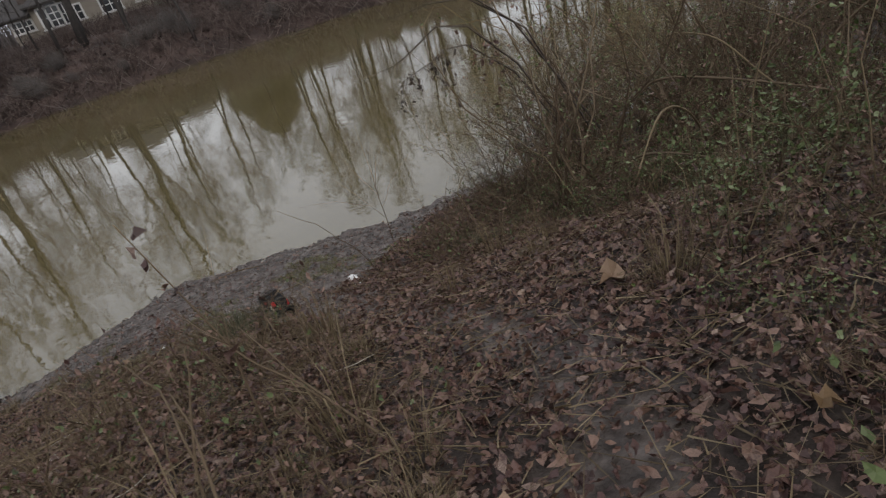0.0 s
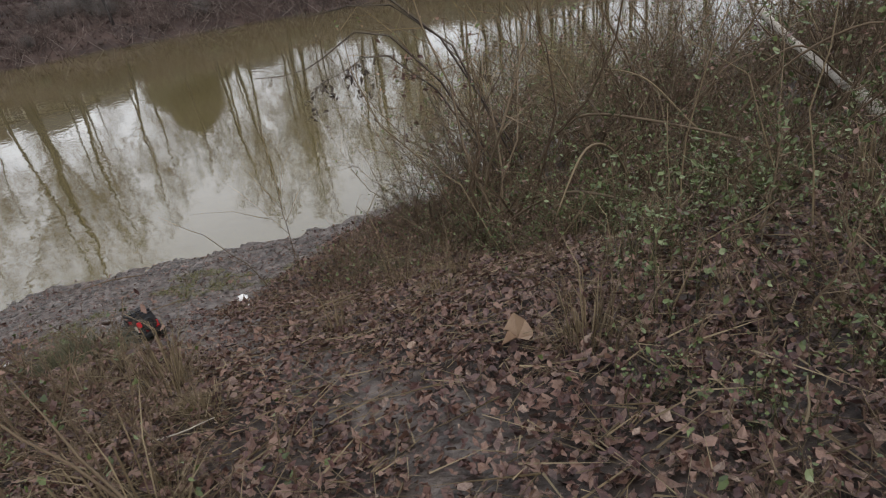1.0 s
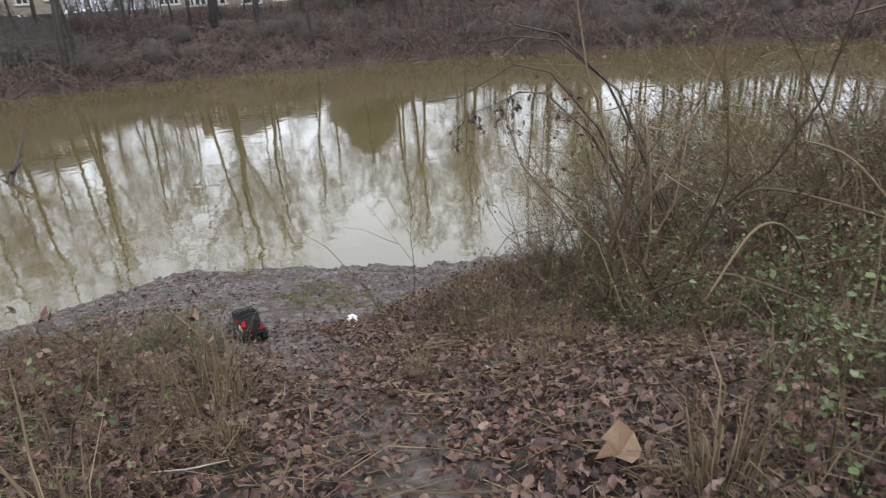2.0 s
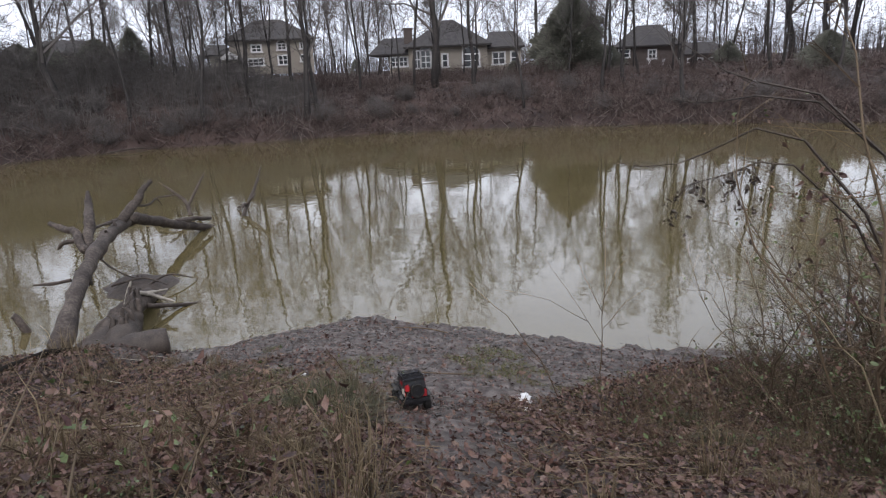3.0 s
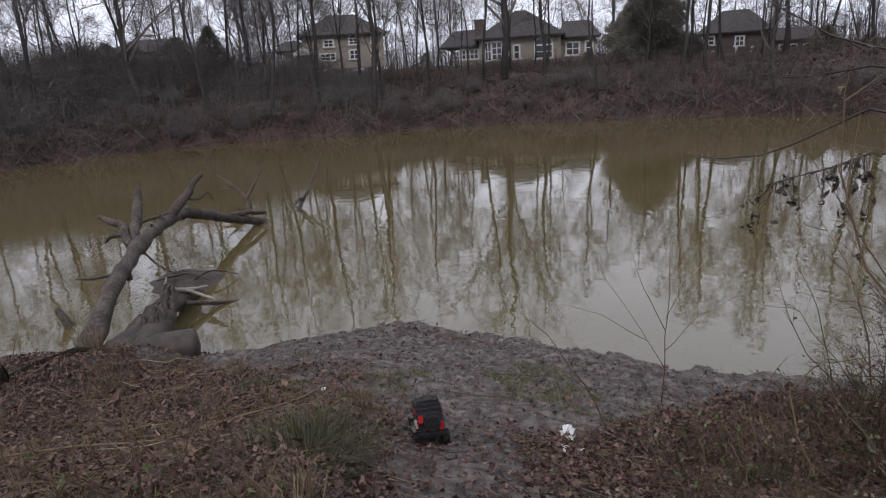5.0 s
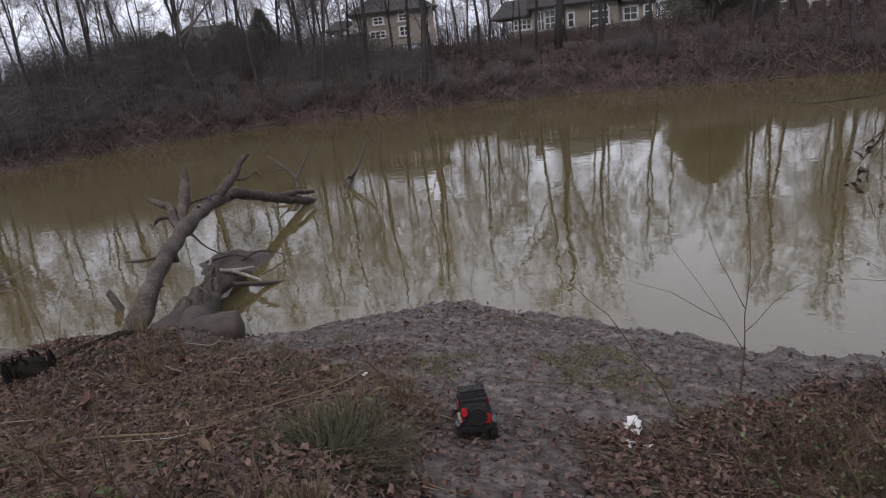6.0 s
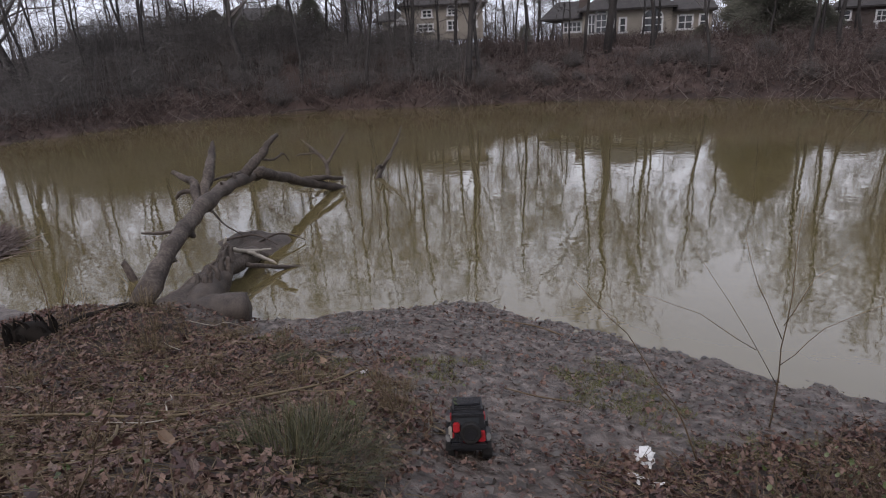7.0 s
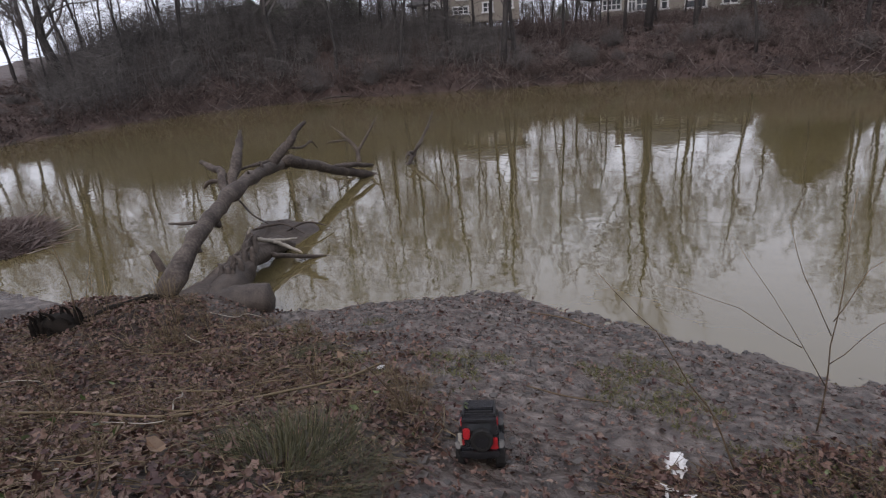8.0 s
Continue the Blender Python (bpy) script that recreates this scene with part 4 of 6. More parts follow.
rings = [[(-9.75 + 0.75 * s * math.cos(w * 0.393) * rl.uniform(0.88, 1.12), 10.6 + 0.6 * s * math.sin(w * 0.393) * rl.uniform(0.88, 1.12), 0.2 * (1 - s * s) - 0.03 + rl.normal(0, 0.035)) for w in range(16)] for s in (1.15, 0.9, 0.65, 0.4, 0.12)]
bag.add([p for ring in rings for p in ring], [(i * 16 + j, i * 16 + (j + 1) % 16, (i + 1) * 16 + (j + 1) % 16, (i + 1) * 16 + j) for i in range(4) for j in range(16)] + [tuple(range(64, 80))])
part("mound", bag, DARKWOOD, shoal, smooth=True)
branch("stick", shoal, [(-9.9, 10.2, 0.12), (-9.5, 10.55, 0.22), (-9.1, 10.75, 0.1)], [0.02, 0.018, 0.008], 63, DEADWOOD, 6)
branch("stick", shoal, [(-9.3, 10.4, 0.1), (-9.35, 10.9, 0.2), (-9.2, 11.3, 0.04)], [0.022, 0.018, 0.008], 64, DARKWOOD, 6)


# ---------------------------------------------------------------- radio-controlled car
def wheel(parent, name, x, y, z, r=0.058, w=0.05, axis="Y"):
    bm = bmesh.new()
    rings = []
    seg = 22
    for u, k in ((-0.5, 0.62), (-0.5, 0.9), (-0.38, 1.0), (0.38, 1.0), (0.5, 0.9), (0.5, 0.62)):
        rings.append([bm.verts.new((math.cos(6.2832 * i / seg) * r * k * (0.965 if (i % 2 and k == 1.0) else 1), u * w, math.sin(6.2832 * i / seg) * r * k * (0.965 if (i % 2 and k == 1.0) else 1))) for i in range(seg)])
    for a, b in zip(rings, rings[1:] + rings[:1]):
        for i in range(seg):
            bm.faces.new((a[i], a[(i + 1) % seg], b[(i + 1) % seg], b[i]))
    bmesh.ops.recalc_face_normals(bm, faces=bm.faces[:])
    turn = Matrix.Rotation(radians(90), 4, "Z") if axis == "X" else Matrix()
    tyre = part(name, bm, RUBBER, parent)
    tyre.matrix_basis = Matrix.Translation((x, y, z)) @ turn
    bm = bmesh.new()
    c = bmesh.ops.create_cone(bm, cap_ends=True, segments=18, radius1=r * 0.62, radius2=r * 0.62, depth=w * 0.7)
    c2 = bmesh.ops.create_cone(bm, cap_ends=True, segments=10, radius1=r * 0.2, radius2=r * 0.16, depth=w * 0.95)
    bmesh.ops.rotate(bm, verts=bm.verts[:], matrix=Matrix.Rotation(radians(90), 3, "X"))
    part("rim", bm, CAR_BLACK, tyre)


def profile(bm, outline, width, taper=1.0, zt=0.0):
    """A body from a side outline (x, z), across the width; the roof pulled in by taper above zt."""
    left, right = [], []
    for x, z in outline:
        w = width / 2 * (taper if z > zt else 1.0)
        left.append(bm.verts.new((x, w, z)))
        right.append(bm.verts.new((x, -w, z)))
    n = len(outline)
    bm.faces.new(left)
    bm.faces.new(right[::-1])
    for i in range(n):
        bm.faces.new((left[i], right[i], right[(i + 1) % n], left[(i + 1) % n]))
    bmesh.ops.recalc_face_normals(bm, faces=bm.faces[:])
    bmesh.ops.bevel(bm, geom=bm.edges[:], offset=0.006, segments=2, affect="EDGES")
    return bm


car = tagged(new("toy_car"), "black and red radio-controlled off-road car on wet mud", "toy car")
fwd = Vector((-0.775, 0.63, 0)).normalized()
cx, cy = -2.33 + fwd.x * 0.155, 8.9 + fwd.y * 0.155
slope = (float(land(np.array([cx + fwd.x * 0.2]), np.array([cy + fwd.y * 0.2]))[0]) - float(land(np.array([cx - fwd.x * 0.2]), np.array([cy - fwd.y * 0.2]))[0])) / 0.4
car.matrix_basis = pose(*at(cx, cy, -0.008)) @ Matrix.Rotation(math.atan2(fwd.y, fwd.x), 4, "Z") @ Matrix.Rotation(-math.atan(slope), 4, "Y")
part("chassis", boxes((0, 0, 0.075, 0.40, 0.075, 0.035), (0.0, 0, 0.058, 0.30, 0.03, 0.02), (0.155, 0, 0.058, 0.02, 0.15, 0.022), (-0.155, 0, 0.058, 0.02, 0.15, 0.022), bevel=0.004), CAR_BLACK, car)
part("body", profile(bmesh.new(), [(-0.225, 0.10), (-0.225, 0.185), (0.06, 0.185), (0.085, 0.178), (0.225, 0.165), (0.235, 0.10), (0.20, 0.095), (-0.09, 0.085)], 0.19), CAR_GREY, car, "slate grey body with black trim")
part("cabin", profile(bmesh.new(), [(-0.222, 0.183), (-0.215, 0.262), (0.02, 0.262), (0.07, 0.183)], 0.186, 0.9, 0.25), CAR_BLACK, car)
part("roof", boxes((-0.095, 0, 0.268, 0.235, 0.168, 0.014), bevel=0.005), CAR_GREY, car)
part("roof_panel", boxes((-0.055, 0, 0.286, 0.13, 0.15, 0.012), bevel=0.004), CAR_GREY, car, "glossy black roof panel")
part("rear_spoiler", boxes((-0.218, 0, 0.262, 0.03, 0.17, 0.014), bevel=0.005), CAR_BLACK, car)
part("tailgate", boxes((-0.228, -0.03, 0.15, 0.01, 0.12, 0.06), bevel=0.004), CAR_RED, car, "dark red tailgate behind the spare wheel")
for i in range(2):
    part("rack_bar", boxes((-0.19 + i * 0.04, 0, 0.284, 0.012, 0.16, 0.01), bevel=0.003), CAR_BLACK, car)
for s in (-1, 1):
    part("rack_rail", boxes((-0.095, s * 0.078, 0.284, 0.225, 0.01, 0.014), bevel=0.003), CAR_BLACK, car)
    part("side_window", boxes((-0.03, s * 0.0905, 0.222, 0.075, 0.006, 0.045), bevel=0.002), PANE, car)
    part("rear_quarter", boxes((-0.15, s * 0.0905, 0.235, 0.06, 0.008, 0.03), bevel=0.003), CAR_RED, car, "bright red side panel")
    part("tail_lamp", boxes((-0.232, s * 0.082, 0.16, 0.012, 0.014, 0.03), bevel=0.003), CAR_RED, car, "red tail lamp")
    part("sill", boxes((0.0, s * 0.1, 0.092, 0.2, 0.022, 0.014), bevel=0.004), CAR_BLACK, car)
    for fx in (-0.155, 0.155):
        part("fender", profile(bmesh.new(), [(fx - 0.075, 0.12), (fx - 0.055, 0.158), (fx + 0.055, 0.158), (fx + 0.078, 0.12), (fx + 0.06, 0.125), (fx + 0.045, 0.145), (fx - 0.045, 0.145), (fx - 0.06, 0.125)], 0.03), CAR_BLACK, car).matrix_basis = Matrix.Translation((0, s * 0.106, 0))
        wheel(car, "tyre", fx, s * 0.098, 0.058)
part("windscreen", boxes((0.05, 0, 0.224, 0.006, 0.15, 0.06), bevel=0.002), PANE, car).matrix_basis = Matrix.Translation((0.052, 0, 0.224)) @ Matrix.Rotation(radians(-32), 4, "Y") @ Matrix.Translation((-0.05, 0, -0.224))
part("rear_window", boxes((-0.2225, 0, 0.228, 0.006, 0.12, 0.04), bevel=0.002), PANE, car)
part("fuel_can", boxes((-0.242, 0.062, 0.205, 0.03, 0.035, 0.05), bevel=0.006), CAR_RED, car, "small red fuel can")
part("hook_strap", boxes((-0.243, 0.095, 0.19, 0.018, 0.018, 0.04), (-0.248, 0.09, 0.165, 0.012, 0.012, 0.03), bevel=0.003), PALEWOOD, car, "pale tow hook")
part("rear_bumper", boxes((-0.245, 0, 0.105, 0.025, 0.19, 0.028), bevel=0.005), CAR_BLACK, car)
part("front_bumper", boxes((0.25, 0, 0.105, 0.03, 0.2, 0.03), bevel=0.005), CAR_BLACK, car)
wheel(car, "spare_wheel", -0.252, -0.012, 0.178, 0.056, 0.045, "X")


# ---------------------------------------------------------------- scraps on the mud
def scrap(name, x, y, size, seed, label, tall=0.5, stretch=(1.15, 0.9), category="litter"):
    """Crumpled tissue."""
    rng = np.random.default_rng(seed)
    bm = bmesh.new()
    bmesh.ops.create_icosphere(bm, subdivisions=3, radius=size / 2)
    for v in bm.verts:
        q = v.co.normalized()
        v.co *= 0.8 + 0.4 * noise.noise(q * 2.3 + Vector((seed, 0, 0))) + 0.55 * abs(noise.noise(q * 4.5 + Vector((0, seed, 0)))) + 0.15 * noise.noise(q * 9)
        v.co.x, v.co.y = v.co.x * stretch[0], v.co.y * stretch[1]
        v.co.z = v.co.z * tall * (0.6 if v.co.z < 0 else 1)
    ob = part(name, bm, PAPER)
    ob.matrix_basis = pose(*at(x, y, size * tall * 0.16 + (0.015 if size < 0.1 else 0)), 0, 0, seed * 40)
    return tagged(ob, label, category)


scrap("crumpled_tissue", -1.97, 10.02, 0.17, 3, "crumpled white tissue lying on the mud", 0.3, (1.35, 0.8))
scrap("tissue_shred", -1.8, 9.68, 0.06, 5, "torn strip of white tissue on leaves", 0.2, (2.0, 0.6))
scrap("tissue_shred", -1.7, 9.72, 0.045, 6, "small torn piece of white tissue on leaves", 0.2, (1.8, 0.7))
scrap("tissue_shred", -1.74, 9.6, 0.03, 8, "small torn piece of white tissue on leaves", 0.2, (1.5, 0.7))
scrap("tissue_shred", -4.12, 9.30, 0.06, 7, "small white scrap beside a fallen stick", 0.35, (1.3, 0.7))


def stone(x, y, size, seed, label):
    bm = bmesh.new()
    bmesh.ops.create_icosphere(bm, subdivisions=3, radius=size / 2)
    for v in bm.verts:
        v.co *= 0.9 + 0.3 * noise.noise(v.co.normalized() * 1.6 + Vector((seed, 0, 0)))
        v.co.z *= 0.6
    ob = part("stone", bm, STONE)
    for p in ob.data.polygons:
        p.use_smooth = True
    ob.matrix_basis = pose(*at(x, y, size * 0.17), 0, 0, seed * 50)
    return tagged(ob, label, "stone", "stones on the bank")


stone(-2.92, 7.19, 0.075, 1, "small tan stone half hidden in leaves")
stone(-3.85, 7.5, 0.05, 2, "small grey-tan stone in the leaf litter")


# ---------------------------------------------------------------- leaf litter and mud clods
def scatter(seed, n, x0, x1, y0, y1):
    rng = np.random.default_rng(seed)
    x, y = rng.uniform(x0, x1, n), rng.uniform(y0, y1, n)
    return rng, x, y, shore_distance(x, y)


def slope_normal(x, y, rng, spread):
    e = 0.08
    nx, ny = -(land(x + e, y) - land(x - e, y)) / (2 * e), -(land(x, y + e) - land(x, y - e)) / (2 * e)
    return np.stack([nx + rng.normal(0, spread, len(x)), ny + rng.normal(0, spread, len(x)), np.ones(len(x))], 1)


def leaf_litter(seed, n, area, smin, smax, lobes, label, spread=0.75, lift=0.045, bare=False):
    rng, x, y, d = scatter(seed, n, *area)
    mud = mud_mask(x, y, d)
    keep = (d > 0.06) & (rng.random(n) > (0.2 if bare else 0.94) * mud ** 1.2) & (far_side(x, y) < 0.5)
    x, y = x[keep], y[keep]
    k = len(x)
    pos = np.stack([x, y, land(x, y) + 0.006 + lift * rng.random(k) ** 1.6], 1)
    bag = Bag()
    leaves(bag, pos, slope_normal(x, y, rng, spread), rng.uniform(smin, smax, k), rng, lobes=lobes, curl=0.45)
    return tagged(part("leaf_litter", bag, LITTER), label, "leaves", kind="stuff")


leaf_litter(71, 60000, (-8.5, 4.0, 3.6, 12.6), 0.03, 0.07, True, "brown fallen oak and maple leaves covering the bank")
leaf_litter(72, 60000, (-8.5, 4.0, 3.6, 12.6), 0.025, 0.07, False, "small curled brown leaves and leaf scraps")
leaf_litter(76, 16000, (-2.2, 3.2, 4.2, 7.8), 0.015, 0.045, False, "crumbled dark leaf scraps beside the trail", lift=0.03, bare=True)
leaf_litter(75, 13000, (-6.2, 0.6, 8.3, 12.4), 0.015, 0.045, False, "dark wet leaves trodden into the mud", spread=0.25, lift=0.012, bare=True)
leaf_litter(73, 9000, (3.0, 14, -1, 20), 0.08, 0.14, False, "brown leaves under the thicket", lift=0.08)
leaf_litter(74, 6000, (-16, 4, -3, 5), 0.08, 0.14, False, "brown leaves covering the upper bank", lift=0.06)

for x, y, s, a, mat, label in ((0.67, 6.58, 0.2, 20, PALE_LEAF, "large pale tan leaf lying on the litter"), (1.05, 5.36, 0.12, 80, OCHRE_LEAF, "large ochre leaf lying on dark litter"), (0.2, 5.15, 0.12, 10, PALE_LEAF, "pale curled leaf on the litter"),
                               (-2.86, 7.56, 0.13, 60, PALE_LEAF, "pale tan leaf on the litter"), (-4.5, 9.12, 0.12, 30, PALE_LEAF, "pale tan leaf beside straw"), (-0.7, 5.2, 0.13, 30, OCHRE_LEAF, "ochre leaf on the litter")):
    bag = Bag()
    rl = np.random.default_rng(int(s * 1000 + a))
    leaves(bag, np.zeros((1, 3)), np.array([[0.1, -0.2, 1.0]]), [s], rl, lobes=True, curl=0.8)
    ob = tagged(part("fallen_leaf", bag, mat), label, "leaf", "large fallen leaves")
    ob.matrix_basis = pose(*at(x, y, 0.065), 0, 0, a)

rng, x, y, d = scatter(81, 14000, -7, 0.6, 5, 12.6)
mud = mud_mask(x, y, d)
keep = (mud > 0.5) & (d > -0.25) & (lattice(x * 2.2, y * 2.2, 12) + 0.9 - 0.55 * np.maximum(d, 0) > rng.uniform(-1, 1, len(x)))
x, y = x[keep], y[keep]
k = len(x)
s = 0.012 + 0.045 * rng.random((k, 1)) ** 2
c = np.stack([x, y, land(x, y) + 0.002], 1)
pts = []
for i in range(5):
    w = 1.2566 * i + rng.uniform(-0.3, 0.3, (k, 1))
    pts.append(c + s * np.concatenate([np.cos(w), np.sin(w), np.full((k, 1), -0.2)], 1) * rng.uniform(0.6, 1.3, (k, 1)))
for i in range(5):
    w = 1.2566 * i + rng.uniform(-0.3, 0.3, (k, 1))
    pts.append(c + s * np.concatenate([0.6 * np.cos(w), 0.6 * np.sin(w), rng.uniform(0.1, 0.28, (k, 1))], 1))
bag = Bag()
bag.many(np.stack(pts, 1), [(i, (i + 1) % 5, 5 + (i + 1) % 5) for i in range(5)] + [(i, 5 + (i + 1) % 5, 5 + i) for i in range(5)] + [(5, 6, 7), (5, 7, 8), (5, 8, 9)])
tagged(part("mud_clods", bag, CLOD), "trampled wet mud clods by the waterline", "mud", kind="stuff")


# ---------------------------------------------------------------- grass, weeds, shrubs
def tuft(seed, n, radius, height, mat, name, label, category, droop=0.5, width=0.004):
    """A clump of blades bending outward."""
    rng = np.random.default_rng(seed)
    ob = new(name)
    bag = Bag()
    a, r = rng.uniform(0, 6.283, n), radius * 0.4 * rng.random(n) ** 0.5
    h = height * rng.uniform(0.3, 1.1, n)
    out = rng.uniform(0.1, 1.0, n) * droop * height
    b0 = np.stack([r * np.cos(a), r * np.sin(a), np.full(n, -0.03)], 1)
    mid = b0 + np.stack([out * 0.35 * np.cos(a), out * 0.35 * np.sin(a), h * 0.65], 1)
    end = b0 + np.stack([out * np.cos(a + 0.3), out * np.sin(a + 0.3), h * rng.uniform(0.55, 1.0, n)], 1)
    w = width * rng.uniform(0.6, 1.4, (n, 1))
    sd = np.stack([-np.sin(a), np.cos(a), np.zeros(n)], 1) * w
    dp = np.stack([np.cos(a), np.sin(a), np.zeros(n)], 1) * w * 0.5
    bag.many(np.stack([b0 - sd, b0 + sd, b0 + dp, mid - sd * 0.8, mid + sd * 0.8, mid + dp * 0.8, end], 1), [(0, 1, 4), (0, 4, 3), (1, 2, 5), (1, 5, 4), (2, 0, 3), (2, 3, 5), (3, 4, 6), (4, 5, 6), (5, 3, 6)])
    part("blade_mass", bag, mat, ob, kind="stuff")
    return tagged(ob, label, category)


GREENTUFT = [tuft(91, 1500, 0.95, 0.19, GRASS, "grass_clump", "dense dark green grass clump in the leaf litter", "grass", 1.35, 0.0017)]
plant(GREENTUFT, 0, -2.25, 7.87, 0.95, 0, 0.0)
plant(GREENTUFT, 0, -4.86, 9.02, 0.62, 80, 0.0)
plant(GREENTUFT, 0, -0.55, 9.9, 0.6, 200, 0.0)
plant(GREENTUFT, 0, -0.2, 9.4, 0.5, 20, 0.0)
DRYTUFT = [tuft(92, 170, 0.5, 0.26, STRAW, "dry_grass", "dry straw-coloured grass tuft on the bank", "grass", 0.9, 0.0032), tuft(93, 60, 0.35, 0.55, STRAW, "dry_stalks", "thin dry upright weed stalks on the bank", "weed", 0.6, 0.003)]
rng = np.random.default_rng(94)
for n in range(72):
    x, y = rng.uniform(-2.2, 0.3), rng.uniform(4.9, 7.6)
    if float(trail_distance(np.array([x]), np.array([y]))[0]) > 0.38 and x < 0.6 - 0.25 * (y - 4.9):
        plant(DRYTUFT, int(rng.random() < 0.14), x, y, rng.uniform(0.5, 1.05), rng.uniform(0, 360), 0.0)
for n in range(95):
    x, y = rng.uniform(-6.8, -2.8), rng.uniform(6.6, 9.4)
    if float(shore_distance(np.array([x]), np.array([y]))[0]) > 0.3:
        plant(DRYTUFT, int(rng.random() < 0.3), x, y, rng.uniform(0.35, 0.75), rng.uniform(0, 360), 0.0)
for n in range(58):
    x, y = rng.uniform(-0.6, 3.2), rng.uniform(5.4, 11.5)
    if float(trail_distance(np.array([x]), np.array([y]))[0]) > 0.45 and x > 0.9 - 0.45 * (y - 6.2):
        plant(DRYTUFT, int(rng.random() < 0.7), x, y, rng.uniform(0.5, 1.2), rng.uniform(0, 360), 0.0)
for x, y, s in ((-6.5, 8.9, 0.9), (-6.2, 8.75, 0.8), (-5.9, 8.9, 0.7), (-6.9, 8.5, 0.9), (-5.5, 9.1, 0.7), (-3.0, 8.9, 0.7), (-3.5, 9.1, 0.8), (-3.3, 8.75, 0.6)):
    plant(DRYTUFT, 0, x, y, s, x * 300, 0.0)

# low moss and sprouting grass on the mud
rng, x, y, d = scatter(95, 60000, -6, 0.3, 9, 12.6)
patch = lattice(x * 1.3, y * 1.3, 15) + 0.5 * lattice(x * 4, y * 4, 16)
keep = (d > 0.7) & (d < 2.6) & (patch > 0.3)
x, y = x[keep], y[keep]
b0 = np.stack([x, y, land(x, y) - 0.004], 1)
bag = Bag()
spikes(bag, b0, b0 + np.stack([rng.normal(0, 0.02, len(x)), rng.normal(0, 0.02, len(x)), rng.uniform(0.012, 0.05, len(x))], 1), np.full(len(x), 0.003))
tagged(part("sprouting_grass", bag, MOSS), "thin yellow-green grass sprouting from the mud", "grass", kind="stuff")

# loose straw lying in the litter
rng, x, y, d = scatter(96, 24000, -8, 3.5, 4, 11.5)
keep = (d > 0.4) & (mud_mask(x, y, d) < 0.6)
x, y = x[keep], y[keep]
b0 = np.stack([x, y, land(x, y) + rng.uniform(0.01, 0.05, len(x))], 1)
a, ln = rng.uniform(0, 6.283, len(x)), 0.05 + 0.4 * rng.random(len(x)) ** 2.5
ex, ey = x + ln * np.cos(a), y + ln * np.sin(a)
bag = Bag()
spikes(bag, b0, np.stack([ex, ey, land(ex, ey) + rng.uniform(0.01, 0.09, len(x))], 1), rng.uniform(0.0016, 0.0044, len(x)))
tagged(part("loose_straw", bag, STRAW), "loose dry straw and stems lying in the litter", "straw", kind="stuff")


def shrub(seed, stems, height, spread, label, green=0, brown=60, mat=None, thick=1.0, side=4):
    """A leafless thicket shrub with fine side twigs and a few clinging leaves."""
    rng = np.random.default_rng(seed)
    ob = new("shrub" if height > 1 else "dead_weed")
    wood_bag, ta, tb, tr, ends = Bag(), [], [], [], []
    for s in range(stems):
        a, lean = rng.uniform(0, 6.283), rng.uniform(0.1, 1.0) * spread
        h = height * rng.uniform(0.35, 1.1)
        p = Vector((rng.normal(0, 0.16), rng.normal(0, 0.16), -0.05))
        d = Vector((math.cos(a) * lean, math.sin(a) * lean, 1)).normalized()
        pts = [p.copy()]
        for i in range(6):
            d = (d + Vector((rng.normal(0, 0.24) + math.cos(a) * 0.06 * lean, rng.normal(0, 0.24) + math.sin(a) * 0.06 * lean, -0.07 * lean))).normalized()
            p = p + d * h / 6
            pts.append(p.copy())
        r = 0.0065 * thick * rng.uniform(0.6, 1.7)
        tube(wood_bag, pts, [r * (1 - 0.8 * i / 6) for i in range(7)], 4, cap=False)
        for i in range(1, 7):
            for _ in range(side):
                u = rng.random()
                q = pts[i - 1].lerp(pts[i], u)
                w = (d + Vector(rng.normal(0, 0.75, 3))).normalized()
                e = q + w * h * rng.uniform(0.08, 0.3)
                ta.append(tuple(q)); tb.append(tuple(e)); tr.append(r * rng.uniform(0.25, 0.5))
                for _ in range(2):
                    q2 = q.lerp(e, rng.uniform(0.3, 0.9))
                    e2 = q2 + (w + Vector(rng.normal(0, 0.8, 3))).normalized() * h * rng.uniform(0.03, 0.12)
                    ta.append(tuple(q2)); tb.append(tuple(e2)); tr.append(r * 0.22)
                    ends.append(tuple(e2))
    spikes(wood_bag, ta, tb, tr)
    part("twig_mass", wood_bag, mat or NEAR_TWIG, ob, kind="stuff")
    ends = np.array(ends)
    for n, m, name, lo, hi in ((green, GREEN, "green_foliage", 0.025, 0.06), (brown, LITTER, "dead_foliage", 0.025, 0.06)):
        if n:
            pick = ends[rng.integers(0, len(ends), n)] + rng.normal(0, 0.02, (n, 3))
            bag = Bag()
            leaves(bag, pick, rng.normal(0, 0.7, (n, 3)) + np.array([0, 0, 0.5]), rng.uniform(lo, hi, n), rng, curl=0.3)
            part(name, bag, m, ob, kind="stuff")
    return tagged(ob, label, "shrub" if height > 1 else "weed", "thicket shrubs" if height > 1 else "dead weeds")


